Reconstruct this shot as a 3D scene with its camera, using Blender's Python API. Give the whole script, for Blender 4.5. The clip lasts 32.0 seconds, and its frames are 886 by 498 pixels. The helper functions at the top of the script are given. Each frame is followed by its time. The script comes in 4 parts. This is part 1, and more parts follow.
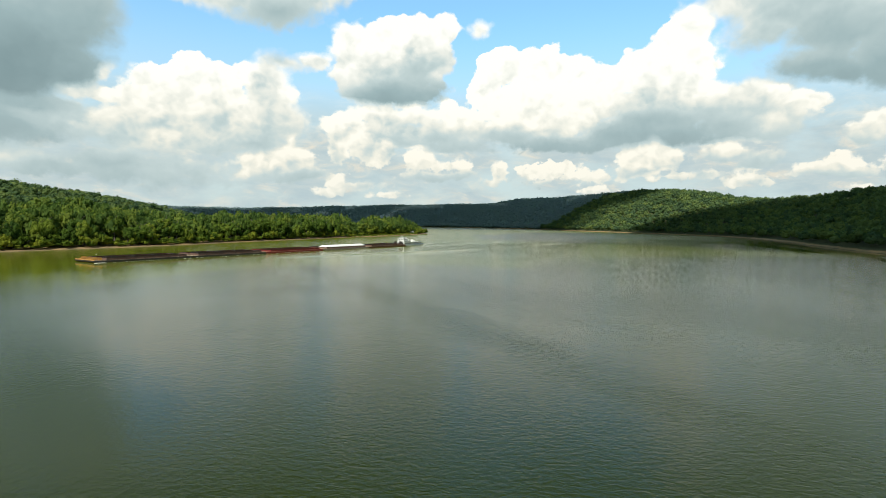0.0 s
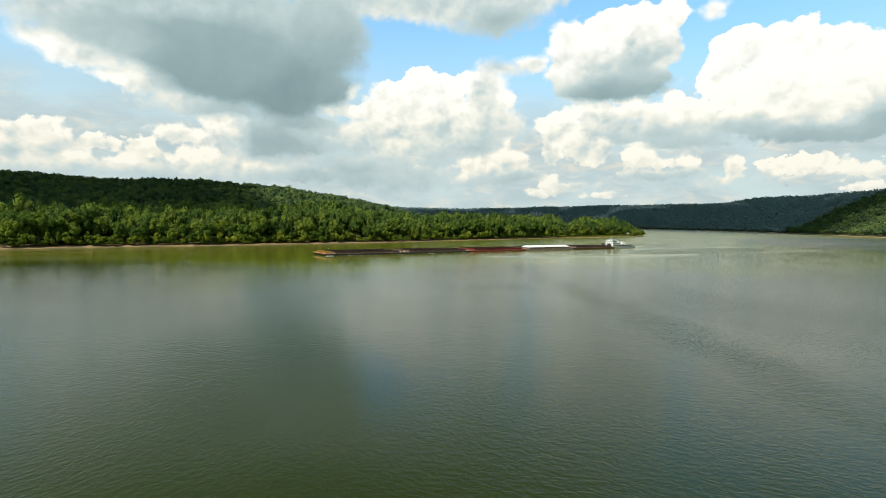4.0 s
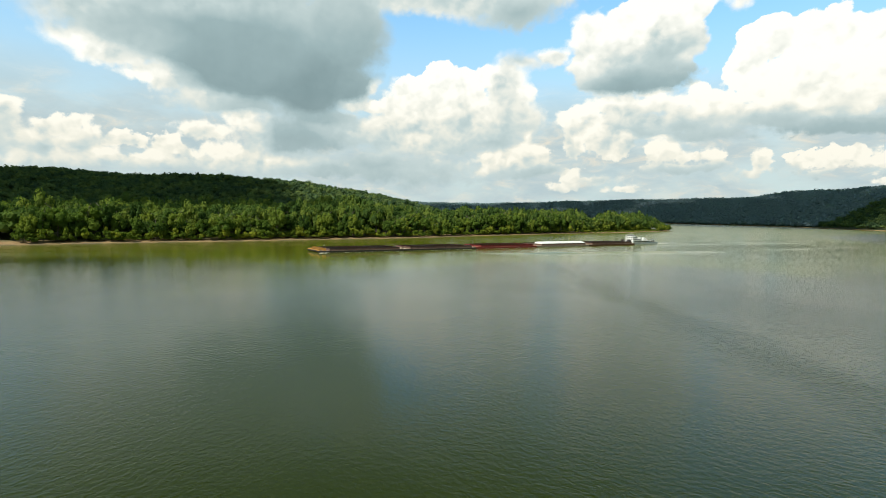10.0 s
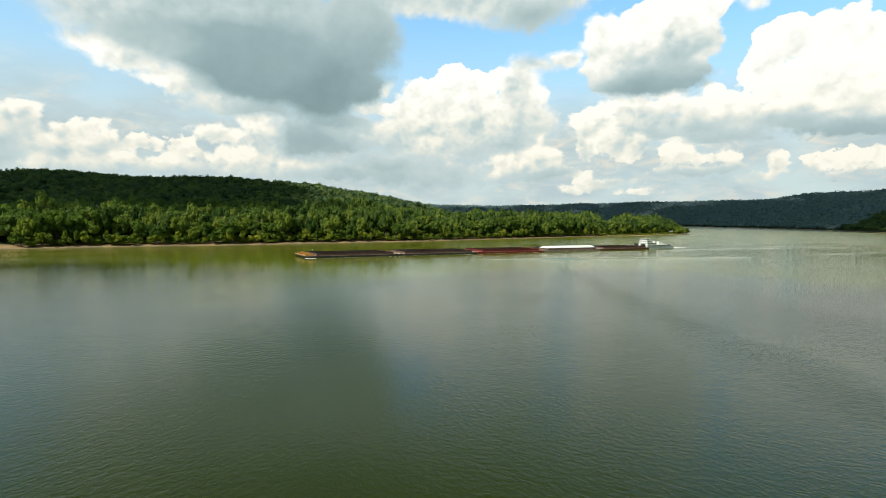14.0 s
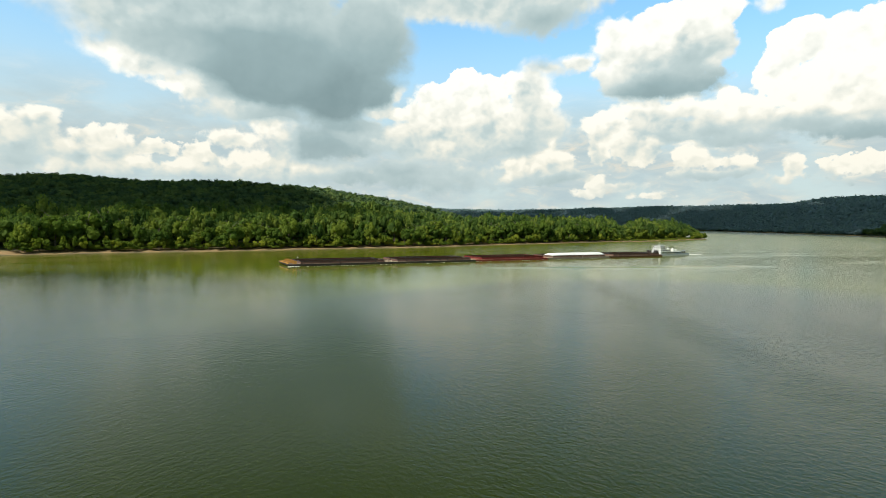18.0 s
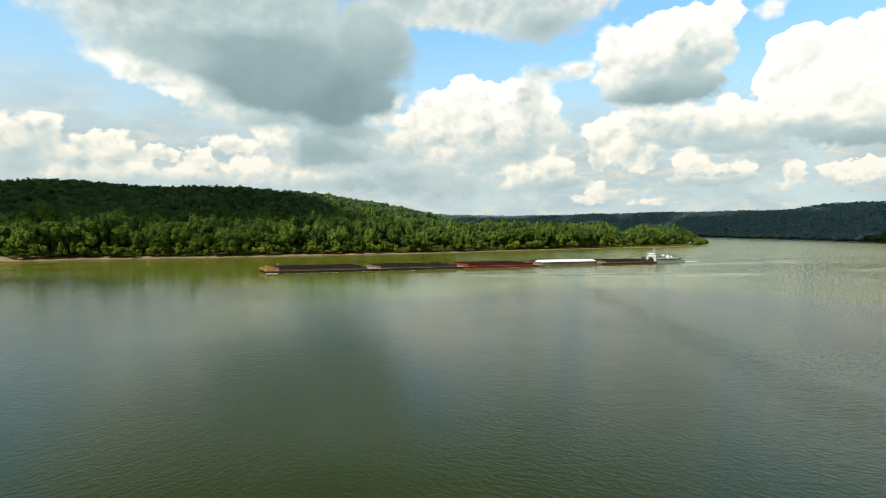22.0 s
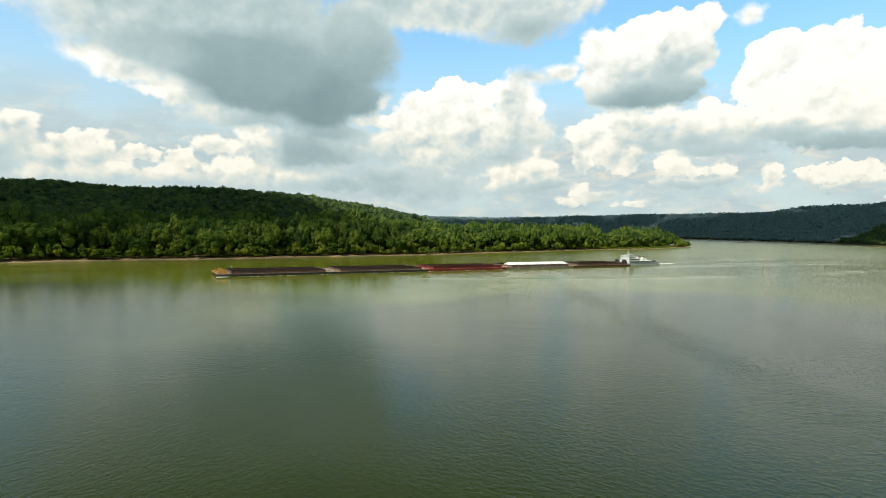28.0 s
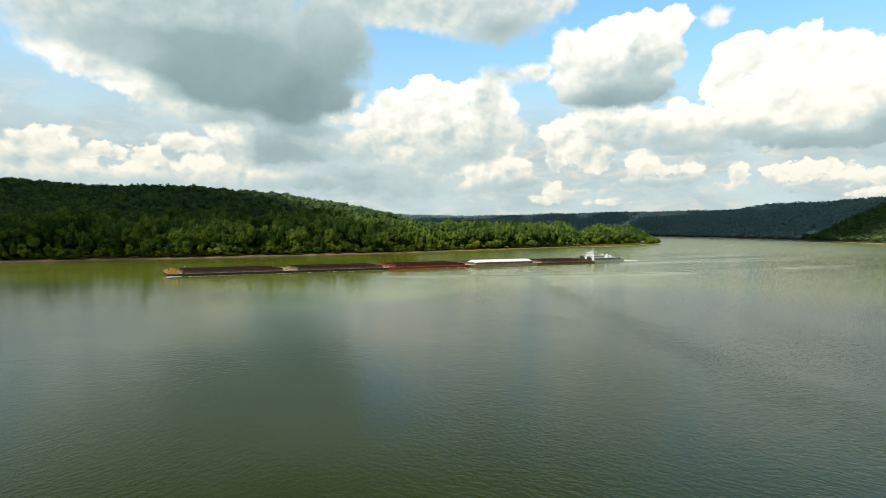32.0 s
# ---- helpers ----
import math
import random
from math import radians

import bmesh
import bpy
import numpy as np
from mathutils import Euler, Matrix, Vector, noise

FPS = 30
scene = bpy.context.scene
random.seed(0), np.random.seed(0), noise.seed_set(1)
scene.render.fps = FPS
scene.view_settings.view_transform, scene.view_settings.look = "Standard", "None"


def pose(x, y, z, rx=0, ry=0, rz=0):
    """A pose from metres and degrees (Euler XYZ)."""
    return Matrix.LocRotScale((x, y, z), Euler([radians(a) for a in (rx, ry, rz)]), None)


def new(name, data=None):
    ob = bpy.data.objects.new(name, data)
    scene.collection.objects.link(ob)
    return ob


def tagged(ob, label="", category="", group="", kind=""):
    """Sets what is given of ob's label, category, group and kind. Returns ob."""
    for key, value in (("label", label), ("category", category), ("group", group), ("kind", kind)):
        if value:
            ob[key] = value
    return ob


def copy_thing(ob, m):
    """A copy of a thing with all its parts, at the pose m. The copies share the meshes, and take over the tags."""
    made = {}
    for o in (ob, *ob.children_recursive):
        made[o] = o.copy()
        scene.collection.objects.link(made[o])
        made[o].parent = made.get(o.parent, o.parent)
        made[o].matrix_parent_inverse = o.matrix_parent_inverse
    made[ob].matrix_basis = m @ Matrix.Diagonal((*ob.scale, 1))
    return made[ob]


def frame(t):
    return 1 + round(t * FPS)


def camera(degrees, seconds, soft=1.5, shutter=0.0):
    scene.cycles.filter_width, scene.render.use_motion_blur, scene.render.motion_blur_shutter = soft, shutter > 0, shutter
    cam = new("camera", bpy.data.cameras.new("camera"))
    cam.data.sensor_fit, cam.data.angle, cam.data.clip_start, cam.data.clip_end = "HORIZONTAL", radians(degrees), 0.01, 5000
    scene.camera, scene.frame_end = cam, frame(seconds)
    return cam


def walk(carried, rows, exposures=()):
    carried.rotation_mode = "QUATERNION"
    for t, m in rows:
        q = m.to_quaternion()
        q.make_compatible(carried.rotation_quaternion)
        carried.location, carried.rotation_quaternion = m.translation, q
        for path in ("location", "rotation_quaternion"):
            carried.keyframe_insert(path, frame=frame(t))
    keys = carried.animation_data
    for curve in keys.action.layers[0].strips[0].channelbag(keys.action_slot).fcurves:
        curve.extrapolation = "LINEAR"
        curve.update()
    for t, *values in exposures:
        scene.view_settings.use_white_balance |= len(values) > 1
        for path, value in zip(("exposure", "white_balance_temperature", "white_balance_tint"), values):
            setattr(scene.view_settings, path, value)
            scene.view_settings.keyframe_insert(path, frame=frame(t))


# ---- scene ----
# ------------------------------------------------------------ camera
cam = camera(79.4, 32.0, soft=0.5)
# seconds, east, north, up, yaw, pitch, roll
walk(cam, [(t, pose(x, y, z, 90 + pitch, roll, yaw)) for t, x, y, z, yaw, pitch, roll in [
    (0.0, -0.76, -21.99, 22.67, -25.56, -2.82, -0.48),
    (0.5, -0.68, -22.40, 22.66, -23.51, -2.83, -0.56),
    (1.0, -0.63, -22.81, 22.63, -22.79, -2.78, -0.67),
    (1.5, -0.57, -23.20, 22.60, -21.08, -2.80, -0.74),
    (2.0, -0.49, -23.56, 22.56, -18.95, -2.76, -0.75),
    (2.5, -0.46, -23.91, 22.53, -15.92, -2.83, -0.73),
    (3.0, -0.56, -24.28, 22.53, -12.41, -2.89, -0.87),
    (3.5, -0.57, -24.58, 22.51, -7.25, -2.98, -0.84),
    (4.0, -0.36, -24.72, 22.48, -3.11, -3.02, -0.92),
    (4.5, -0.17, -24.75, 22.43, -1.66, -2.98, -0.86),
    (6.5, -0.22, -23.77, 22.19, -0.99, -3.08, -1.06),
    (7.0, -0.49, -22.71, 22.24, -1.03, -3.17, -1.05),
    (7.5, -0.71, -21.47, 22.32, -1.06, -3.25, -1.02),
    (8.0, -0.83, -20.01, 22.43, -1.05, -3.33, -1.03),
    (8.5, -0.85, -18.40, 22.53, -1.05, -3.39, -0.98),
    (9.0, -0.77, -16.64, 22.59, -1.05, -3.51, -0.95),
    (9.5, -0.70, -14.72, 22.65, -0.99, -3.57, -0.91),
    (10.0, -0.64, -12.69, 22.67, -0.94, -3.62, -0.86),
    (10.5, -0.59, -10.58, 22.66, -0.83, -3.67, -0.80),
    (11.0, -0.51, -8.44, 22.68, -0.71, -3.63, -0.84),
    (11.5, -0.41, -6.29, 22.70, -0.54, -3.63, -0.82),
    (12.0, -0.27, -4.15, 22.72, -0.35, -3.57, -0.79),
    (12.5, -0.15, -2.05, 22.77, -0.18, -3.51, -0.84),
    (13.0, 0.00, -0.00, 22.81, -0.00, -3.47, -0.88),
    (13.5, 0.17, 2.03, 22.84, 0.18, -3.40, -0.92),
    (14.0, 0.31, 4.11, 22.90, 0.36, -3.37, -0.84),
    (14.5, 0.50, 6.27, 22.98, 0.55, -3.36, -0.84),
    (16.5, 0.49, 14.93, 23.40, 1.20, -3.14, -0.95),
    (17.0, 0.68, 16.78, 23.49, 1.35, -3.10, -0.88),
    (17.5, 0.83, 18.48, 23.57, 1.43, -3.02, -0.89),
    (18.0, 0.92, 19.88, 23.66, 1.58, -2.94, -0.88),
    (18.5, 0.97, 20.90, 23.74, 1.73, -2.81, -0.90),
    (19.0, 1.03, 21.60, 23.83, 1.75, -2.72, -0.95),
    (19.5, 1.02, 22.04, 23.93, 1.79, -2.63, -0.92),
    (20.0, 0.97, 22.35, 24.01, 1.81, -2.53, -0.93),
    (20.5, 0.96, 22.52, 24.04, 1.79, -2.44, -0.93),
    (21.0, 0.97, 22.61, 24.02, 1.77, -2.34, -0.93),
    (21.5, 0.98, 22.65, 23.94, 1.73, -2.29, -0.90),
    (22.0, 1.00, 22.62, 23.87, 1.64, -2.31, -0.92),
    (22.5, 0.97, 22.54, 23.84, 1.53, -2.33, -0.89),
    (23.0, 0.91, 22.48, 23.84, 1.37, -2.33, -0.90),
    (23.5, 0.84, 22.50, 23.87, 1.23, -2.37, -0.98),
    (24.0, 0.80, 22.68, 23.93, 1.12, -2.40, -0.95),
    (24.5, 0.75, 22.96, 24.00, 0.94, -2.49, -0.92),
    (25.0, 0.67, 23.26, 24.10, 0.77, -2.48, -0.98),
    (25.5, 0.57, 23.55, 24.17, 0.61, -2.40, -1.04),
    (27.5, 0.16, 24.55, 24.20, 0.10, -2.22, -1.05),
    (28.0, 0.08, 24.41, 24.16, -0.00, -2.13, -1.03),
    (28.5, -0.01, 24.23, 24.06, -0.02, -2.03, -1.02),
    (29.0, -0.07, 23.96, 23.91, -0.11, -1.97, -1.04),
    (29.5, -0.21, 23.60, 23.78, -0.19, -2.03, -1.03),
    (30.0, -0.35, 23.24, 23.68, -0.30, -2.09, -0.98),
    (30.5, -0.46, 22.91, 23.65, -0.39, -2.13, -0.91),
    (31.0, -0.49, 22.63, 23.72, -0.45, -2.19, -0.85),
    (31.5, -0.50, 22.43, 23.79, -0.68, -2.26, -0.86),
    (32.0, -0.57, 22.23, 23.83, -2.70, -2.26, -0.79),
]], exposures=[(0.0, 0.0, 6500, 4), (32.0, 0.0, 6500, 4)])

# ------------------------------------------------------------ world, sun
SUN_AZ, SUN_EL = 226.0, 45.0     # degrees, clockwise from +y
sun_to = Vector((math.sin(radians(SUN_AZ)) * math.cos(radians(SUN_EL)), math.cos(radians(SUN_AZ)) * math.cos(radians(SUN_EL)), math.sin(radians(SUN_EL))))
sun_data = bpy.data.lights.new("sun", "SUN")
sun_data.energy, sun_data.angle, sun_data.color = 5.0, radians(0.53), (1.0, 0.94, 0.84)
sun = new("sun", sun_data)
sun.rotation_euler = sun_to.to_track_quat("Z", "Y").to_euler()
scene.view_settings.exposure = 0.0


class Nodes:
    """Short hand for a node tree."""

    def __init__(self, tree):
        self.tree = tree

    def put(self, kind, **values):
        n = self.tree.nodes.new(kind)
        for k, v in values.items():
            if k == "op":
                n.operation = v
        return n

    def wire(self, value, socket):
        if hasattr(value, "is_output"):
            self.tree.links.new(value, socket)
        else:
            socket.default_value = value

    def math(self, op, a, b=0.0, c=0.0, clamp=False):
        n = self.put("ShaderNodeMath", op=op)
        n.use_clamp = clamp
        for v, s in zip((a, b, c), n.inputs):
            self.wire(v, s)
        return n.outputs[0]

    def vec(self, op, a, b=(0, 0, 0), c=(0, 0, 0), out=0):
        n = self.put("ShaderNodeVectorMath", op=op)
        for v, s in zip((a, b, c), n.inputs):
            self.wire(v, s)
        return n.outputs[out]

    def mix(self, fac, a, b):
        n = self.put("ShaderNodeMix")
        n.data_type = "RGBA"
        self.wire(fac, n.inputs[0])
        self.wire(a, n.inputs[6])
        self.wire(b, n.inputs[7])
        return n.outputs[2]

    def noise(self, vector, scale, detail=4.0, rough=0.55, color=False, distortion=0.0):
        n = self.put("ShaderNodeTexNoise")
        if vector is not None:
            self.wire(vector, n.inputs["Vector"])
        n.inputs["Scale"].default_value, n.inputs["Detail"].default_value = scale, detail
        n.inputs["Roughness"].default_value, n.inputs["Distortion"].default_value = rough, distortion
        return n.outputs["Color" if color else "Fac"]

    def ramp(self, fac, stops):
        n = self.put("ShaderNodeValToRGB")
        while len(n.color_ramp.elements) < len(stops):
            n.color_ramp.elements.new(0.5)
        for e, (p, c) in zip(n.color_ramp.elements, stops):
            e.position, e.color = p, (*c, 1) if len(c) == 3 else c
        self.wire(fac, n.inputs[0])
        return n.outputs[0]

    def span(self, x, lo, hi, a=0.0, b=1.0, smooth=False):
        n = self.put("ShaderNodeMapRange")
        n.interpolation_type = "SMOOTHSTEP" if smooth else "LINEAR"
        for v, s in zip((x, lo, hi, a, b), n.inputs):
            self.wire(v, s)
        return n.outputs[0]

    def xyz(self, v):
        n = self.put("ShaderNodeSeparateXYZ")
        self.wire(v, n.inputs[0])
        return n.outputs


world = bpy.data.worlds.new("world")
scene.world = world
world.use_nodes = True
world.node_tree.nodes.clear()
W = Nodes(world.node_tree)
coord = W.put("ShaderNodeTexCoord").outputs["Generated"]
sky = W.put("ShaderNodeTexSky")
sky.sky_type, sky.sun_disc = "NISHITA", False
sky.sun_elevation, sky.sun_rotation = radians(SUN_EL), radians(SUN_AZ)
sky.air_density, sky.dust_density, sky.ozone_density = 1.0, 0.6, 1.6
direction = W.xyz(coord)
azimuth = W.math("MULTIPLY", W.math("ARCTAN2", direction[0], direction[1]), 180 / math.pi)
height = W.math("MULTIPLY", W.math("ARCSINE", direction[2]), 180 / math.pi)
plain = W.put("ShaderNodeCombineXYZ")
W.wire(azimuth, plain.inputs[0])
W.wire(height, plain.inputs[1])
# ragged, billowing edges: the cloud field is bent by noise at three sizes
stretch = W.vec("MULTIPLY", coord, (1.0, 1.0, 1.15))
wide = W.vec("SUBTRACT", W.noise(stretch, 7.0, 3.0, 0.5, color=True), (0.5, 0.5, 0.5))
fine = W.vec("SUBTRACT", W.noise(stretch, 17.0, 8.0, 0.60, color=True), (0.5, 0.5, 0.5))
bent = W.vec("MULTIPLY_ADD", wide, (2.2, 1.4, 0.0), plain.outputs[0])
bent = W.vec("MULTIPLY_ADD", fine, (1.7, 1.5, 0.0), bent)
depth, look_of = [None], [None]


def puff(az, el, w, h, light, rise, soft):
    """One lump of cloud: its middle and half sizes in degrees, brightness, how that grows to its top, and how soft its edge is. Handed on: the depth inside the cloud in degrees, and brightness and softness."""
    middle = (-az / w, -el / h, 0.0)
    if depth[0] is not None:    # each lump waits for the one before it
        middle = W.vec("MULTIPLY_ADD", look_of[0], (1e-7, 1e-7, 0.0), middle)
    p = W.vec("MULTIPLY_ADD", bent, (1 / w, 1 / h, 0.0), middle)
    size = min(h, w) * 0.7 + 0.3
    f = W.math("MULTIPLY_ADD", W.vec("LENGTH", p, out=1), -size, size)
    own = W.vec("MULTIPLY_ADD", p, (0.0, rise, 0.0), (0.0, light, soft))
    if depth[0] is not None:
        n = W.put("ShaderNodeMix")
        n.data_type = "VECTOR"
        W.wire(W.math("MULTIPLY_ADD", W.math("SUBTRACT", f, depth[0]), 0.5, 0.5, clamp=True), n.inputs[0])
        W.wire(look_of[0], n.inputs[4]), W.wire(own, n.inputs[5])
        f, own = W.math("SMOOTH_MAX", depth[0], f, 0.5), n.outputs[1]
    depth[0], look_of[0] = f, own


# tall cloud over the bend
puff(20.1, 13.8, 5.3, 1.8, 0.60, 0.25, 0.40)
puff(23.1, 13.3, 3.0, 1.1, 0.54, 0.10, 0.40)
puff(16.9, 14.2, 2.6, 1.6, 0.78, 0.20, 0.40)
puff(18.1, 16.6, 4.2, 2.6, 0.86, 0.15, 0.25)
puff(22.8, 16.6, 3.7, 2.5, 0.78, 0.25, 0.25)
puff(19.2, 19.5, 2.4, 1.5, 0.96, 0.10, 0.12)
puff(16.0, 18.1, 2.3, 1.8, 0.93, 0.10, 0.12)
puff(22.9, 19.0, 2.5, 1.9, 0.94, 0.10, 0.12)
puff(25.4, 19.7, 1.5, 1.3, 0.95, 0.10, 0.12)
puff(15.3, 15.4, 1.6, 2.0, 0.87, 0.10, 0.25)
puff(12.3, 16.2, 1.9, 0.9, 0.86, 0.10, 0.50)
puff(29.2, 19.6, 1.2, 0.9, 0.87, 0.10, 0.50)
puff(24.7, 15.1, 0.8, 0.7, 0.90, 0.10, 0.25)
# great bank over the right hill
puff(38.3, 8.2, 6.4, 1.0, 0.54, 0.15, 0.35)
puff(43.8, 8.9, 4.8, 1.3, 0.54, 0.15, 0.40)
puff(49.1, 8.8, 4.6, 1.5, 0.50, 0.15, 0.40)
puff(53.4, 9.3, 4.2, 1.5, 0.60, 0.10, 0.60)
puff(55.2, 10.5, 2.7, 1.6, 0.70, 0.10, 0.60)
puff(32.4, 9.4, 4.1, 1.3, 0.72, 0.20, 0.40)
puff(48.0, 10.6, 5.7, 1.8, 0.62, 0.20, 0.40)
puff(46.4, 12.0, 3.7, 1.9, 0.78, 0.20, 0.25)
puff(50.7, 11.7, 3.2, 2.0, 0.82, 0.20, 0.25)
puff(34.1, 12.3, 5.4, 2.3, 0.94, 0.10, 0.15)
puff(38.2, 10.7, 4.7, 1.7, 0.94, 0.10, 0.12)
puff(41.8, 12.0, 3.3, 1.6, 0.92, 0.10, 0.15)
puff(31.7, 15.8, 2.6, 2.1, 0.99, 0.05, 0.10)
puff(35.5, 15.6, 3.1, 2.3, 1.00, 0.05, 0.10)
puff(38.8, 15.0, 3.4, 2.2, 0.99, 0.05, 0.10)
puff(42.2, 14.3, 2.9, 1.9, 0.97, 0.05, 0.10)
puff(30.1, 13.7, 1.9, 2.1, 0.98, 0.05, 0.10)
puff(26.4, 12.0, 1.3, 1.0, 0.94, 0.10, 0.12)
puff(27.9, 10.6, 2.5, 1.7, 0.88, 0.20, 0.20)
puff(45.8, 15.1, 2.2, 2.2, 0.98, 0.05, 0.10)
puff(48.1, 17.1, 1.9, 2.1, 1.00, 0.05, 0.10)
puff(50.0, 17.8, 1.9, 2.2, 1.00, 0.05, 0.10)
puff(49.6, 15.1, 2.9, 2.6, 0.96, 0.10, 0.12)
puff(46.9, 13.5, 3.0, 2.0, 0.88, 0.10, 0.25)
puff(53.8, 12.0, 2.4, 1.0, 0.80, 0.10, 0.40)
puff(59.5, 11.0, 2.0, 0.9, 0.90, 0.15, 0.15)
puff(57.8, 10.2, 1.7, 1.3, 0.82, 0.20, 0.30)
puff(57.0, 11.5, 1.0, 0.7, 0.90, 0.10, 0.15)
puff(56.8, 8.9, 1.8, 1.0, 0.76, 0.10, 0.40)
# grey sheet above the right hill
puff(58.0, 18.6, 5.5, 2.1, 0.68, 0.05, 0.70)
puff(62.1, 16.7, 4.6, 2.6, 0.62, 0.10, 0.60)
puff(53.6, 19.6, 2.8, 1.3, 0.80, 0.00, 0.60)
puff(60.0, 13.9, 3.7, 1.5, 0.54, 0.15, 0.60)
puff(61.6, 13.0, 3.1, 1.1, 0.50, 0.10, 0.60)
puff(64.6, 13.7, 2.2, 2.2, 0.56, 0.10, 0.60)
puff(55.9, 16.9, 2.4, 1.3, 0.72, 0.05, 0.80)
puff(67.8, 15.1, 4.6, 3.7, 0.58, 0.10, 0.60)
puff(58.7, 22.1, 9.1, 2.9, 0.66, 0.00, 0.80)
# low row to the right
puff(63.9, 8.2, 1.7, 0.8, 0.82, 0.20, 0.30)
puff(64.7, 9.0, 1.1, 0.7, 0.88, 0.10, 0.25)
puff(63.6, 7.5, 1.2, 0.6, 0.70, 0.10, 0.40)
puff(66.7, 7.9, 1.7, 1.1, 0.84, 0.20, 0.25)
puff(47.1, 7.2, 1.1, 1.3, 0.94, 0.10, 0.10)
puff(45.5, 6.6, 2.6, 1.1, 0.91, 0.15, 0.12)
puff(49.1, 6.7, 1.5, 0.8, 0.89, 0.15, 0.15)
puff(46.1, 5.6, 3.4, 0.6, 0.74, 0.20, 0.30)
puff(37.5, 5.4, 2.9, 1.0, 0.92, 0.15, 0.10)
puff(38.3, 6.1, 0.8, 0.6, 0.95, 0.10, 0.10)
puff(34.8, 5.4, 1.6, 0.9, 0.92, 0.15, 0.10)
puff(40.0, 5.0, 2.7, 0.7, 0.88, 0.15, 0.15)
puff(36.0, 4.4, 3.5, 0.5, 0.74, 0.20, 0.30)
puff(54.0, 7.0, 1.6, 0.8, 0.87, 0.15, 0.20)
puff(52.5, 6.5, 1.9, 0.6, 0.76, 0.20, 0.40)
puff(56.0, 6.2, 2.3, 0.9, 0.70, 0.10, 0.60)
puff(61.7, 6.0, 1.6, 0.9, 0.91, 0.20, 0.12)
puff(60.5, 5.4, 1.5, 0.7, 0.87, 0.20, 0.20)
puff(63.3, 5.4, 1.6, 0.7, 0.87, 0.20, 0.20)
puff(61.9, 4.8, 3.3, 0.4, 0.68, 0.10, 0.40)
puff(54.5, 4.2, 2.3, 0.6, 0.91, 0.20, 0.15)
puff(48.7, 4.6, 1.8, 0.5, 0.92, 0.20, 0.15)
puff(51.7, 4.9, 1.9, 0.4, 0.74, 0.20, 0.40)
puff(41.8, 3.2, 1.4, 0.5, 0.88, 0.10, 0.20)
puff(63.7, 3.3, 1.7, 0.3, 0.86, 0.10, 0.30)
puff(66.2, 5.3, 1.7, 0.9, 0.88, 0.20, 0.25)
puff(68.8, 4.9, 1.9, 0.9, 0.85, 0.20, 0.25)
# middle row
puff(20.4, 9.2, 5.9, 1.4, 0.72, 0.15, 0.50)
puff(24.9, 9.2, 3.7, 1.4, 0.70, 0.20, 0.50)
puff(26.5, 7.9, 3.6, 0.8, 0.64, 0.10, 0.50)
puff(19.3, 11.0, 4.0, 0.9, 0.90, 0.15, 0.25)
puff(22.9, 11.1, 3.5, 1.0, 0.86, 0.20, 0.30)
puff(14.3, 9.8, 1.3, 1.4, 0.94, 0.10, 0.12)
puff(14.6, 7.7, 1.2, 1.7, 0.88, 0.15, 0.20)
puff(16.1, 10.0, 0.9, 0.6, 0.90, 0.10, 0.25)
puff(17.9, 7.2, 2.1, 1.6, 0.90, 0.15, 0.15)
puff(16.9, 8.7, 0.8, 0.9, 0.95, 0.10, 0.12)
puff(19.4, 7.6, 1.2, 1.2, 0.87, 0.15, 0.20)
puff(23.2, 6.5, 1.7, 1.0, 0.91, 0.15, 0.12)
puff(25.9, 6.1, 2.4, 0.8, 0.88, 0.20, 0.15)
puff(22.3, 7.1, 0.8, 0.6, 0.94, 0.10, 0.12)
puff(25.0, 4.9, 3.9, 0.4, 0.66, 0.10, 0.30)
puff(31.4, 5.2, 0.9, 1.1, 0.86, 0.10, 0.25)
puff(30.5, 4.1, 1.1, 0.5, 0.82, 0.10, 0.30)
puff(8.9, 6.4, 3.0, 1.2, 0.88, 0.20, 0.20)
puff(9.7, 7.7, 0.6, 0.8, 0.94, 0.10, 0.12)
puff(6.4, 5.7, 2.4, 0.9, 0.86, 0.20, 0.20)
puff(5.0, 4.8, 1.5, 0.6, 0.86, 0.10, 0.20)
puff(10.0, 4.8, 4.0, 0.5, 0.64, 0.10, 0.40)
puff(14.4, 4.0, 1.0, 1.0, 0.90, 0.15, 0.15)
puff(13.7, 3.1, 1.0, 0.4, 0.84, 0.10, 0.20)
puff(19.3, 2.9, 1.6, 0.4, 0.86, 0.10, 0.20)
puff(16.9, 3.8, 2.4, 0.4, 0.74, 0.10, 0.50)
# bright cluster beyond the left hill
puff(-1.4, 9.3, 5.3, 2.3, 0.82, 0.15, 0.30)
puff(3.8, 9.7, 5.4, 2.1, 0.80, 0.15, 0.30)
puff(7.8, 10.0, 3.3, 2.3, 0.76, 0.10, 0.60)
puff(7.3, 12.9, 2.4, 2.8, 0.80, 0.10, 0.60)
puff(5.6, 7.8, 3.3, 0.7, 0.58, 0.10, 0.50)
puff(1.0, 7.6, 4.5, 1.0, 0.72, 0.10, 0.50)
puff(-3.5, 7.8, 3.7, 1.4, 0.78, 0.10, 0.50)
puff(-4.9, 9.0, 2.8, 2.0, 0.80, 0.10, 0.50)
puff(-1.4, 11.7, 3.3, 2.0, 0.93, 0.10, 0.15)
puff(2.2, 11.9, 3.9, 2.1, 0.91, 0.10, 0.15)
puff(0.4, 14.0, 1.9, 1.6, 0.98, 0.05, 0.10)
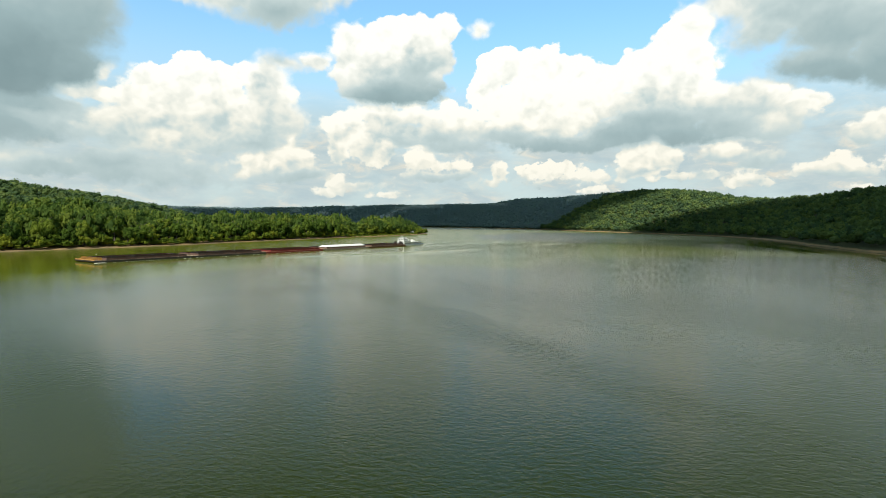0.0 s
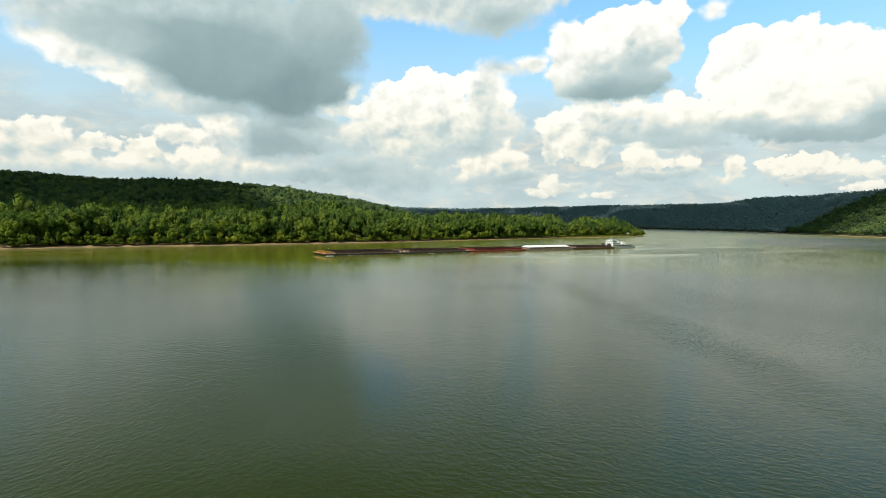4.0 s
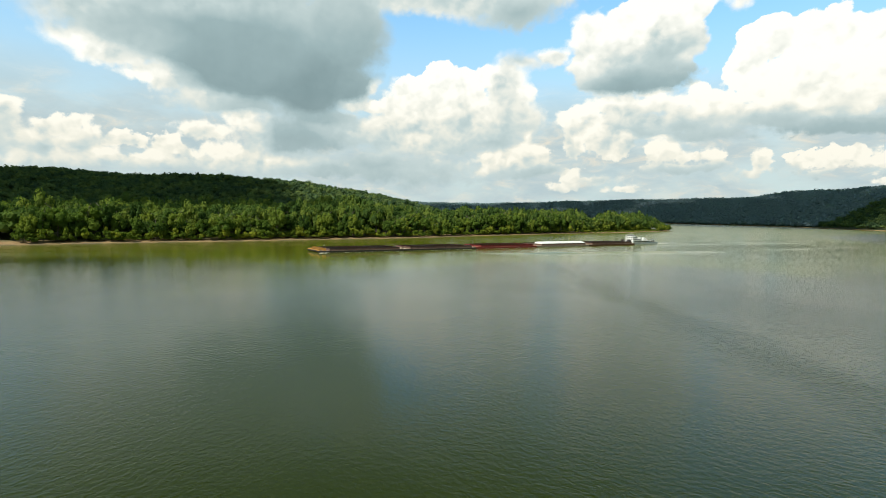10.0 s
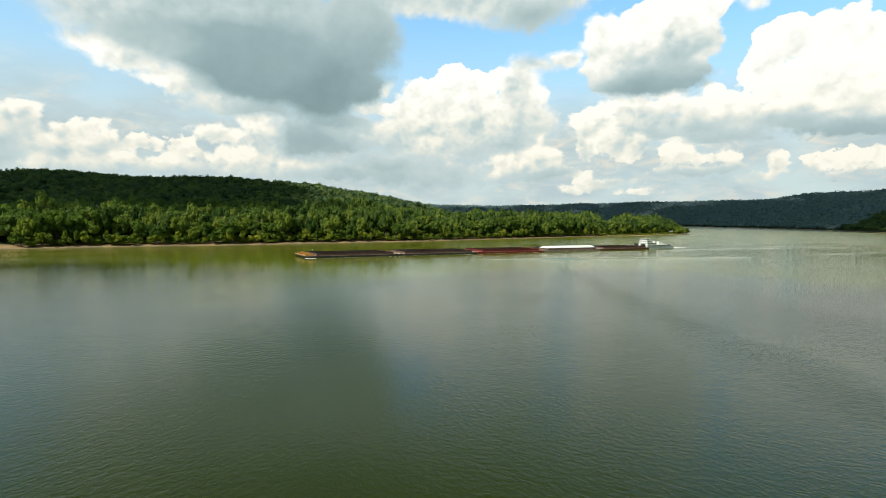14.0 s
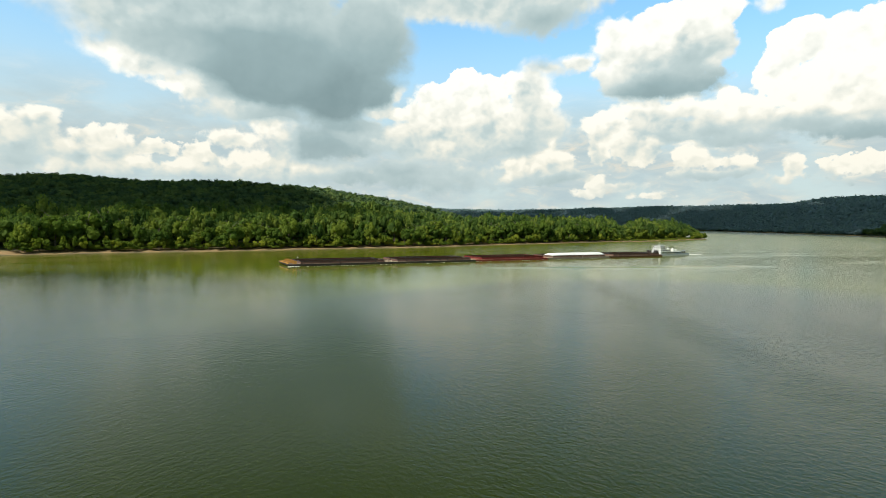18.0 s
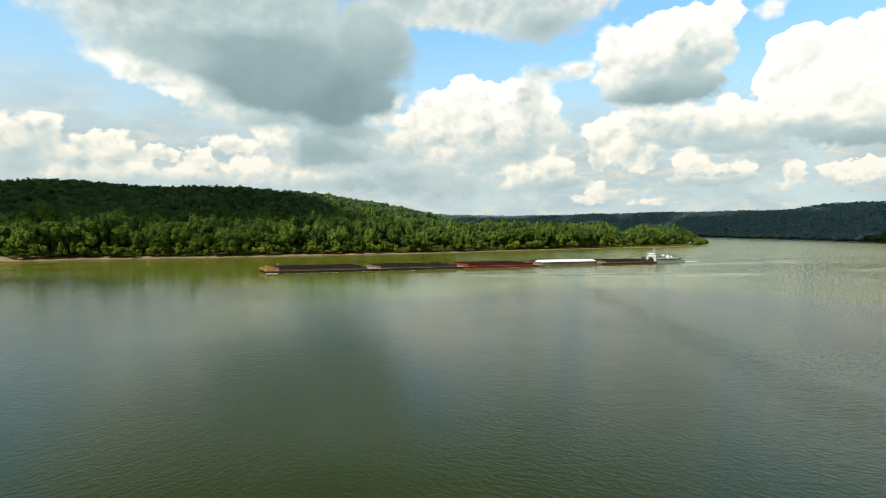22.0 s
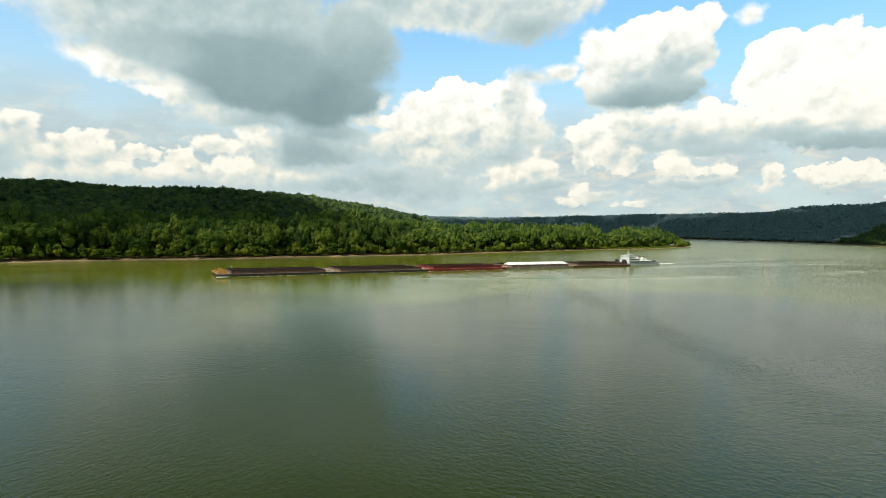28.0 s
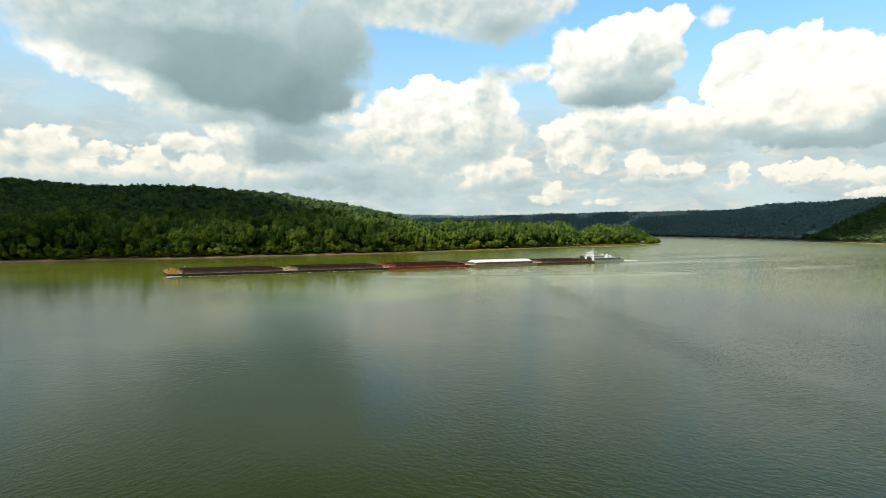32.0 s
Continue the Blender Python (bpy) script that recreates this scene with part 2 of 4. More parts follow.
puff(-2.8, 12.8, 1.4, 1.5, 0.95, 0.10, 0.12)
puff(2.8, 13.5, 1.9, 1.8, 0.96, 0.05, 0.10)
puff(4.9, 14.2, 1.2, 1.3, 0.96, 0.05, 0.10)
puff(-4.5, 10.7, 1.5, 1.9, 0.86, 0.10, 0.30)
puff(9.5, 12.5, 1.2, 0.8, 0.92, 0.10, 0.20)
puff(8.8, 15.6, 1.8, 0.7, 0.72, 0.00, 0.90)
puff(-1.9, 7.6, 1.8, 0.8, 0.88, 0.10, 0.30)
puff(4.4, 11.0, 0.7, 1.1, 0.95, 0.10, 0.20)
puff(-0.0, 5.5, 0.6, 0.6, 0.87, 0.10, 0.20)
puff(-1.5, 4.7, 6.2, 1.0, 0.66, 0.10, 0.70)
# dark cloud over the left hill
puff(-24.3, 26.1, 22.8, 4.2, 0.56, 0.00, 0.80)
puff(-25.4, 20.2, 14.3, 4.8, 0.68, -0.06, 0.80)
puff(-27.3, 16.2, 7.0, 3.0, 0.62, -0.05, 0.80)
puff(-32.2, 17.7, 4.9, 2.3, 0.74, 0.00, 1.20)
puff(-20.9, 17.1, 10.3, 4.0, 0.50, 0.05, 0.80)
puff(-17.8, 14.5, 9.9, 4.3, 0.46, 0.08, 1.00)
puff(-13.3, 13.4, 6.5, 3.8, 0.41, 0.08, 0.80)
puff(-9.8, 18.1, 4.6, 4.4, 0.58, 0.10, 0.80)
puff(-9.0, 12.8, 2.6, 2.3, 0.48, 0.10, 0.35)
puff(-11.6, 9.6, 4.7, 1.0, 0.52, 0.10, 0.50)
puff(-19.4, 10.5, 5.6, 1.0, 0.62, 0.10, 0.60)
puff(-32.9, 14.6, 2.3, 0.9, 0.88, -0.08, 0.50)
puff(-29.7, 13.9, 3.3, 1.1, 0.87, -0.08, 0.50)
puff(-26.0, 12.8, 3.6, 1.2, 0.86, -0.08, 0.50)
puff(-23.0, 11.3, 2.9, 1.1, 0.78, -0.10, 0.60)
puff(4.1, 22.0, 10.5, 2.1, 0.74, 0.00, 0.40)
puff(8.0, 20.4, 4.2, 1.5, 0.60, 0.00, 0.50)
puff(-5.3, 22.2, 4.7, 2.0, 0.72, 0.00, 0.60)
puff(-8.7, 11.2, 1.2, 0.8, 0.97, 0.10, 0.10)
puff(-6.6, 11.2, 1.7, 0.8, 0.93, 0.10, 0.15)
puff(-6.6, 12.6, 0.5, 0.5, 0.90, 0.10, 0.20)
# grey patches under it
puff(-16.7, 5.1, 7.2, 1.2, 0.78, 0.10, 0.60)
puff(-14.2, 7.7, 5.3, 2.3, 0.50, 0.08, 0.80)
puff(-5.7, 5.2, 6.6, 1.2, 0.54, 0.10, 0.60)
puff(-9.9, 4.7, 8.7, 0.7, 0.56, 0.10, 0.50)
puff(-19.4, 9.2, 1.4, 0.8, 0.94, 0.10, 0.15)
puff(-22.9, 7.8, 2.3, 0.9, 0.86, 0.10, 0.30)
puff(-21.0, 5.8, 2.5, 1.3, 0.87, 0.10, 0.25)
puff(-17.9, 7.3, 1.5, 1.7, 0.84, 0.10, 0.30)
puff(-8.7, 8.6, 4.7, 1.1, 0.76, 0.10, 0.60)
# white row over the left hill
puff(-39.5, 5.6, 2.2, 1.9, 0.69, 0.20, 0.52)
puff(-38.7, 7.3, 1.8, 1.5, 0.77, 0.20, 0.39)
puff(-38.3, 8.5, 1.1, 0.6, 0.85, 0.20, 0.20)
puff(-36.1, 5.4, 2.7, 1.8, 0.75, 0.20, 0.52)
puff(-34.8, 7.2, 1.9, 1.2, 0.89, 0.20, 0.16)
puff(-33.6, 7.8, 1.2, 0.6, 0.91, 0.20, 0.16)
puff(-32.8, 6.1, 1.9, 1.6, 0.78, 0.20, 0.39)
puff(-29.7, 6.7, 1.5, 0.8, 0.89, 0.20, 0.16)
puff(-31.1, 5.1, 1.8, 0.9, 0.83, 0.20, 0.26)
puff(-28.3, 6.3, 1.2, 0.7, 0.86, 0.20, 0.20)
puff(-26.4, 6.2, 1.6, 1.1, 0.89, 0.20, 0.16)
puff(-27.5, 4.8, 2.8, 0.9, 0.83, 0.20, 0.33)
puff(-25.0, 5.7, 1.2, 0.9, 0.80, 0.20, 0.33)
puff(-37.3, 3.9, 2.3, 1.0, 0.81, 0.20, 0.39)
puff(-34.5, 4.3, 3.3, 1.1, 0.73, 0.20, 0.52)
puff(-41.5, 6.7, 1.7, 1.8, 0.84, 0.15, 0.25)
puff(-43.8, 5.2, 1.9, 1.7, 0.82, 0.15, 0.25)

clouded = (depth[0], *W.xyz(look_of[0])[1:3])
# the rest of the sky, overhead and behind: the same broken cumulus
behind = W.noise(W.vec("MULTIPLY", coord, (1.0, 1.0, 1.8)), 2.6, 5.0, 0.55)
upper = W.math("MAXIMUM", W.span(height, 23.0, 27.0), W.span(W.math("ABSOLUTE", azimuth), 75, 95))
rift = W.math("MULTIPLY", W.span(W.math("ABSOLUTE", W.math("SUBTRACT", azimuth, 27.0)), 10, 5), W.span(height, 40, 34))    # a blue rift goes on upwards beside the great bank
behind = W.math("SUBTRACT", behind, W.math("MULTIPLY", rift, 0.3))
other = W.math("MULTIPLY_ADD", W.span(behind, 0.26, 0.46, -0.4, 3.0), upper, W.math("MULTIPLY_ADD", upper, 4.0, -4.0))
field = W.math("MAXIMUM", clouded[0], other)
# cauliflower heads: rounded cells at two sizes swell the edge and model the inside


def heads(vector):
    out = None
    for size, gain in ((16.0, 0.75), (38.0, 0.5), (85.0, 0.26)):
        n = W.put("ShaderNodeTexVoronoi")
        n.feature = "SMOOTH_F1"
        n.inputs["Scale"].default_value, n.inputs["Smoothness"].default_value = size, 0.35
        W.wire(vector, n.inputs["Vector"])
        term = W.math("MULTIPLY", W.math("SUBTRACT", 0.45, n.outputs["Distance"]), gain)
        out = term if out is None else W.math("ADD", out, term)
    return out


rough = W.vec("MULTIPLY_ADD", fine, (0.035, 0.035, 0.035), stretch)
swell = heads(rough)
field = W.math("ADD", field, swell)
# low down the clouds stand far off, small and many
low_air = W.span(height, 10, 5, smooth=True)
field = W.math("MULTIPLY_ADD", W.math("SUBTRACT", W.noise(stretch, 26.0, 5.0, 0.55), 0.51), W.math("MULTIPLY", low_air, 1.8), field)
field = W.math("MULTIPLY_ADD", W.math("SUBTRACT", W.noise(stretch, 75.0, 4.0, 0.6), 0.5), W.span(height, 20, 5, 0.35, 0.8), field)
softness = W.math("MULTIPLY", clouded[2], W.span(W.noise(stretch, 5.0, 3.0), 0.35, 0.7, 0.8, 1.9))
field = W.math("ADD", field, 0.08)
cover = W.span(field, W.math("MULTIPLY", softness, -0.75), W.math("MULTIPLY", softness, 0.6), smooth=True)
# relief: the heads against the same heads a little way towards the sun
relief = W.math("MULTIPLY", W.math("SUBTRACT", swell, heads(W.vec("ADD", rough, (-0.010, -0.004, 0.014)))), W.span(height, 12, 5, 0.30, 0.5))
soft_a, soft_b = W.noise(stretch, 6.0, 4.0, 0.5), W.noise(W.vec("ADD", stretch, (-0.024, -0.008, 0.04)), 6.0, 4.0, 0.5)
relief = W.math("MULTIPLY_ADD", W.math("SUBTRACT", soft_a, soft_b), 0.22, W.math("MULTIPLY", relief, W.span(clouded[1], 0.6, 0.85, 0.1, 1.0)))
level = W.put("ShaderNodeMix")    # overhead one looks at grey cloud bases
level.data_type = "FLOAT"
W.wire(upper, level.inputs[0]), W.wire(clouded[1], level.inputs[2])
level.inputs[3].default_value = 0.31
shade = W.math("ADD", level.outputs[0], relief)
shade = W.math("ADD", shade, W.span(field, 0.0, 1.2, 0.06, -0.02))
cloud_colour = W.ramp(shade, [(0.30, (0.215, 0.30, 0.325)), (0.52, (0.36, 0.47, 0.50)), (0.70, (0.58, 0.67, 0.685)), (0.83, (0.88, 0.875, 0.83)), (0.96, (1.10, 1.06, 1.01))])
sunlit = W.math("MULTIPLY", W.span(height, 14, 6), W.span(shade, 0.68, 0.88))    # the sunny heads far off turn cream
cloud_colour = W.mix(sunlit, cloud_colour, W.vec("MULTIPLY", cloud_colour, (1.0, 0.955, 0.88)))
cloud_colour = W.mix(W.span(height, 12, 2, 0.0, 0.30), cloud_colour, (0.66, 0.72, 0.73, 1))
# thin bright air low down
pale = W.mix(W.span(height, 22, 5, 0.2, 0.96, smooth=True), W.vec("MULTIPLY", sky.outputs[0], (0.155, 0.252, 0.272)), (0.62, 0.70, 0.72, 1))
veil = W.noise(W.vec("MULTIPLY", coord, (1.0, 1.0, 2.6)), 8.0, 6.0, 0.55)
veil_light = W.ramp(W.noise(W.vec("MULTIPLY", coord, (1.0, 1.0, 2.6)), 17.0, 6.0, 0.6, distortion=0.5), [(0.36, (0.50, 0.60, 0.65)), (0.54, (0.58, 0.65, 0.67)), (0.70, (0.82, 0.76, 0.67))])
pale = W.mix(W.math("MULTIPLY", W.span(veil, 0.30, 0.56), W.span(height, 14, 8, 0.0, 0.95)), pale, veil_light)
back = W.put("ShaderNodeBackground")
W.wire(W.mix(cover, pale, cloud_colour), back.inputs[0])
back.inputs[1].default_value = 1.0
W.wire(back.outputs[0], W.put("ShaderNodeOutputWorld").inputs[0])
world.cycles.sampling_method, world.cycles.sample_map_resolution = "MANUAL", 512

# ------------------------------------------------------------ materials
def material(name, colour, rough=0.6, metal=0.0, spread=0.25, scale=0.6, bump=0.0, bump_scale=8.0, spec=0.4, stain=None, stain_at=0.6):
    """Paint, steel, wood or stone: a base colour, uneven at two sizes, with stains of a second colour."""
    m = bpy.data.materials.new(name)
    m.use_nodes = True
    N = Nodes(m.node_tree)
    b = m.node_tree.nodes["Principled BSDF"]
    where = N.put("ShaderNodeTexCoord").outputs["Object"]
    big, small = N.noise(where, scale, 4.0), N.noise(where, scale * 9, 5.0, 0.65)
    f = N.math("MULTIPLY_ADD", N.math("MULTIPLY_ADD", small, 0.5, N.math("MULTIPLY", big, 0.7)), 1.0, -0.1, clamp=True)
    dark, light = [c * (1 - spread) for c in colour], [min(c * (1 + spread), 0.95) for c in colour]
    c = N.ramp(f, [(0.3, dark), (0.7, light)])
    if stain:
        c = N.mix(N.span(N.noise(where, scale * 3.1, 6.0, 0.7), stain_at, stain_at + 0.12), c, (*stain, 1))
    N.wire(c, b.inputs["Base Color"])
    N.wire(N.math("MULTIPLY_ADD", small, 0.3, rough - 0.15, clamp=True), b.inputs["Roughness"])
    b.inputs["Metallic"].default_value = metal
    b.inputs["Specular IOR Level"].default_value = spec
    if bump:
        n = N.put("ShaderNodeBump")
        n.inputs["Strength"].default_value, n.inputs["Distance"].default_value = bump, 0.05
        N.wire(N.noise(where, bump_scale, 5.0, 0.6), n.inputs["Height"])
        N.wire(n.outputs[0], b.inputs["Normal"])
    return m


def foliage(name, dark, mid, light, through_light=0.42, patch=0.05, own_share=0.0):
    """Leaves: the green changes from stand to stand, from tree to tree and from spray to spray."""
    m = bpy.data.materials.new(name)
    m.use_nodes = True
    N = Nodes(m.node_tree)
    m.node_tree.nodes.remove(m.node_tree.nodes["Principled BSDF"])
    geo = N.put("ShaderNodeNewGeometry")
    own = N.put("ShaderNodeObjectInfo").outputs["Random"]
    stand = N.noise(geo.outputs["Position"], patch, 3.0, 0.6)
    tone = N.put("ShaderNodeAttribute")
    tone.attribute_name = "tone"
    f = N.math("MULTIPLY_ADD", N.span(stand, 0.3, 0.7), 0.32, N.math("MULTIPLY_ADD", tone.outputs["Fac"], 0.54, 0.05))
    f = N.math("ADD", f, N.math("MULTIPLY", geo.outputs["Random Per Island"], 0.15))
    f = N.math("MULTIPLY_ADD", own, own_share, f, clamp=True)
    c = N.ramp(f, [(0.22, dark), (0.5, mid), (0.82, light)])
    d, tr, mx = N.put("ShaderNodeBsdfDiffuse"), N.put("ShaderNodeBsdfTranslucent"), N.put("ShaderNodeMixShader")
    N.wire(c, d.inputs[0])
    N.wire(N.vec("MULTIPLY", c, (1.1, 1.15, 0.6)), tr.inputs[0])
    mx.inputs[0].default_value = through_light
    N.wire(d.outputs[0], mx.inputs[1]), N.wire(tr.outputs[0], mx.inputs[2])
    N.wire(mx.outputs[0], m.node_tree.nodes["Material Output"].inputs[0])
    return m


LEAF = foliage("leaf", (0.052, 0.098, 0.026), (0.120, 0.190, 0.036), (0.235, 0.29, 0.050), own_share=0.5)
WOODS = foliage("woods_leaf", (0.054, 0.100, 0.030), (0.112, 0.176, 0.044), (0.215, 0.270, 0.056))
HILL = foliage("hillside_leaf", (0.068, 0.116, 0.066), (0.108, 0.168, 0.072), (0.175, 0.230, 0.076), 0.35)
# the far ridge: blue-grey haze of distance is put into this pale leaf colour
HAZED_WOODS = foliage("hazed_distant_leaf", (0.215, 0.290, 0.345), (0.222, 0.298, 0.350), (0.230, 0.305, 0.354), 0.40, 0.012)
SHRUB = foliage("shrub_leaf", (0.060, 0.105, 0.020), (0.145, 0.20, 0.030), (0.29, 0.32, 0.044))
BARK = material("bark", (0.16, 0.135, 0.11), 0.85, spread=0.4, scale=1.2, bump=0.5, bump_scale=6)
WHITE = material("white_paint", (0.78, 0.78, 0.76), 0.45, spread=0.06, scale=0.5, stain=(0.42, 0.33, 0.25), stain_at=0.68)
COVER = material("white_fibreglass", (0.84, 0.84, 0.82), 0.5, spread=0.04, scale=0.3, stain=(0.55, 0.52, 0.47), stain_at=0.7)
BLACK = material("black_hull_paint", (0.030, 0.027, 0.026), 0.55, spread=0.35, scale=0.4, stain=(0.12, 0.065, 0.04), stain_at=0.56)
RUST = material("rusty_steel", (0.085, 0.040, 0.026), 0.85, spec=0.2, spread=0.4, scale=0.35, stain=(0.07, 0.045, 0.035), stain_at=0.52, bump=0.3)
PALEDECK = material("worn_pale_deck", (0.46, 0.36, 0.26), 0.8, spread=0.3, scale=0.5, stain=(0.22, 0.15, 0.10), stain_at=0.6)
DECK = material("worn_brown_deck", (0.24, 0.175, 0.13), 0.8, spread=0.3, scale=0.4, stain=(0.36, 0.29, 0.22), stain_at=0.55)
BROWN = material("brown_rusted_paint", (0.155, 0.092, 0.076), 0.85, spec=0.2, spread=0.3, scale=0.35, stain=(0.10, 0.055, 0.036), stain_at=0.6)
RED = material("dull_red_paint", (0.165, 0.026, 0.026), 0.7, spec=0.25, spread=0.3, scale=0.4, stain=(0.10, 0.035, 0.028), stain_at=0.55)
REDDECK = material("red_oxide_deck", (0.40, 0.15, 0.10), 0.75, spread=0.3, scale=0.5, stain=(0.5, 0.33, 0.24), stain_at=0.55)
ORANGE = material("ochre_paint", (0.56, 0.29, 0.07), 0.6, spread=0.25, scale=1.2, stain=(0.30, 0.16, 0.06), stain_at=0.62)
GREYHULL = material("grey_hull_paint", (0.20, 0.17, 0.14), 0.6, spread=0.25, scale=0.4, stain=(0.10, 0.07, 0.05), stain_at=0.58)
CARGO = material("dark_coal", (0.018, 0.017, 0.017), 0.95, spec=0.1, spread=0.4, scale=1.0, bump=0.8, bump_scale=3)
STONE = material("crushed_stone", (0.055, 0.040, 0.034), 0.95, spec=0.1, spread=0.3, scale=0.9, bump=0.6, bump_scale=4)
STEEL = material("dark_steel", (0.075, 0.070, 0.068), 0.55, 0.3, spread=0.3, scale=1.5)
ROPE = material("wire_rope", (0.20, 0.17, 0.13), 0.7, 0.2, spread=0.2, scale=3)
PALEHULL = material("pale_hull_paint", (0.40, 0.44, 0.48), 0.5, spread=0.15, scale=0.6, stain=(0.22, 0.19, 0.17), stain_at=0.62)
BLUEGREY = material("blue_grey_paint", (0.30, 0.36, 0.45), 0.5, spread=0.12, scale=0.8)
FOAM = material("foam", (0.80, 0.80, 0.76), 0.9, spread=0.1, scale=1.0)


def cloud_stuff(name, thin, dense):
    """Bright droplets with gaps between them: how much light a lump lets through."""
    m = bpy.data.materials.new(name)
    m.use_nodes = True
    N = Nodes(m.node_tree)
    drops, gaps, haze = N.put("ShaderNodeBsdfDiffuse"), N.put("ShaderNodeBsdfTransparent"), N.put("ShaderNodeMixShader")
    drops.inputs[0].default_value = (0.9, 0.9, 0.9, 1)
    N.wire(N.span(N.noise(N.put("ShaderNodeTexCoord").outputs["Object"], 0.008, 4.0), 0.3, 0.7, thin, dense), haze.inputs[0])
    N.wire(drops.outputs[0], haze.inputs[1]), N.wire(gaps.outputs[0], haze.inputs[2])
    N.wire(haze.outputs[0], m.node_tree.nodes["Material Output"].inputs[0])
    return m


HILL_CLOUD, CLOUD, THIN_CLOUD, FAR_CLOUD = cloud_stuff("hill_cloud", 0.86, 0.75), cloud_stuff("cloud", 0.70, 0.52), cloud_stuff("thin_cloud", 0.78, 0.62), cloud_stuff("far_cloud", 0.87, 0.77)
glass = bpy.data.materials.new("window_glass")
glass.use_nodes = True
gb = glass.node_tree.nodes["Principled BSDF"]
gb.inputs["Base Color"].default_value, gb.inputs["Roughness"].default_value = (0.03, 0.04, 0.05, 1), 0.06

# ground: wet sand at the water's edge, then dry sand, then leaf litter and weeds
GROUND = bpy.data.materials.new("bank_soil")
GROUND.use_nodes = True
N = Nodes(GROUND.node_tree)
gpos = N.put("ShaderNodeNewGeometry").outputs["Position"]
gz = N.math("MULTIPLY_ADD", N.noise(gpos, 0.07, 4.0), 1.8, N.math("SUBTRACT", N.xyz(gpos)[2], 0.9))
sand = N.ramp(N.noise(gpos, 0.5, 6.0, 0.65), [(0.3, (0.22, 0.135, 0.06)), (0.7, (0.42, 0.28, 0.14))])
litter = N.ramp(N.noise(gpos, 0.12, 6.0, 0.65), [(0.3, (0.035, 0.045, 0.016)), (0.7, (0.085, 0.105, 0.030))])
wet = N.mix(N.span(gz, 0.05, 0.5), (0.13, 0.10, 0.06, 1), sand)
N.wire(N.mix(N.span(gz, 1.5, 2.2), wet, litter), GROUND.node_tree.nodes["Principled BSDF"].inputs["Base Color"])
GROUND.node_tree.nodes["Principled BSDF"].inputs["Roughness"].default_value = 0.9

# muddy olive river water, ruffled in patches by a light breeze
WATER = bpy.data.materials.new("river_water")
WATER.use_nodes = True
N = Nodes(WATER.node_tree)
wb = WATER.node_tree.nodes["Principled BSDF"]
wpos = N.put("ShaderNodeNewGeometry").outputs["Position"]
silt = N.ramp(N.noise(wpos, 0.012, 4.0, 0.6), [(0.3, (0.112, 0.132, 0.010)), (0.7, (0.148, 0.166, 0.018))])
N.wire(silt, wb.inputs["Base Color"])
wb.inputs["IOR"].default_value, wb.inputs["Specular IOR Level"].default_value = 1.333, 0.26
wx, wy, _ = N.xyz(wpos)
breeze = N.span(N.noise(N.vec("MULTIPLY", wpos, (1.0, 0.45, 1.0)), 0.013, 4.0, 0.6, distortion=0.6), 0.40, 0.60, 0.72, 1.05, smooth=True)
# the water lies calm in the lee of the point and, in streaks, below the opposite hills
lee = N.vec("DOT_PRODUCT", N.vec("ADD", wpos, (262.0, -324.0, 0.0)), (0.652, -0.758, 0.0), out=1)
breeze = N.math("MULTIPLY", breeze, N.span(lee, 50, 150, 2.4, 1.0, smooth=True))


def along_shore(bearing):
    """Water coordinates drawn out along a shore."""
    n = N.put("ShaderNodeMapping")
    n.vector_type = "TEXTURE"
    n.inputs["Rotation"].default_value, n.inputs["Scale"].default_value = (0, 0, radians(bearing)), (7.0, 1.0, 1.0)
    N.wire(wpos, n.inputs["Vector"])
    return n.outputs[0]


slicks = N.math("MULTIPLY", N.span(N.noise(along_shore(38), 0.10, 3.0, 0.55), 0.54, 0.60), N.span(lee, 150, 70))
breeze = N.math("MULTIPLY", breeze, N.math("MULTIPLY_ADD", slicks, -0.9, 1.0))
other_lee = N.vec("DOT_PRODUCT", N.vec("ADD", wpos, (-430.0, -90.0, 0.0)), (0.744, -0.668, 0.0), out=1)
other_lee = N.math("MULTIPLY_ADD", N.math("SUBTRACT", N.noise(along_shore(48), 0.035, 4.0, 0.6), 0.5), 300.0, other_lee)
breeze = N.math("MULTIPLY", breeze, N.math("MAXIMUM", N.span(other_lee, -80, -40, 1.0, 0.12, smooth=True), N.span(wy, 520, 760)))
# a smooth lane down the channel, lighter air on the point's side of it
drift = N.math("MULTIPLY_ADD", N.noise(wpos, 0.04, 3.0), 22.0, N.math("SUBTRACT", wx, 11.0))
breeze = N.math("MULTIPLY", breeze, N.span(N.math("ABSOLUTE", N.math("SUBTRACT", drift, 54.0)), 2.0, 9.0, 1.5, 1.0, smooth=True))
breeze = N.math("MULTIPLY", breeze, N.math("MULTIPLY", N.span(drift, -12, 22, 0.6, 1.0, smooth=True), N.math("ADD", N.span(wy, 100, 280, 1.0, 0.6), N.span(wy, 420, 700, 0.0, 0.25))))
N.wire(N.math("ADD", N.span(breeze, 0.1, 1.0, 0.035, 0.075), N.span(wy, 350, 650, 0.0, 0.12)), wb.inputs["Roughness"])    # farther up the reach the ripples blur into a sheen


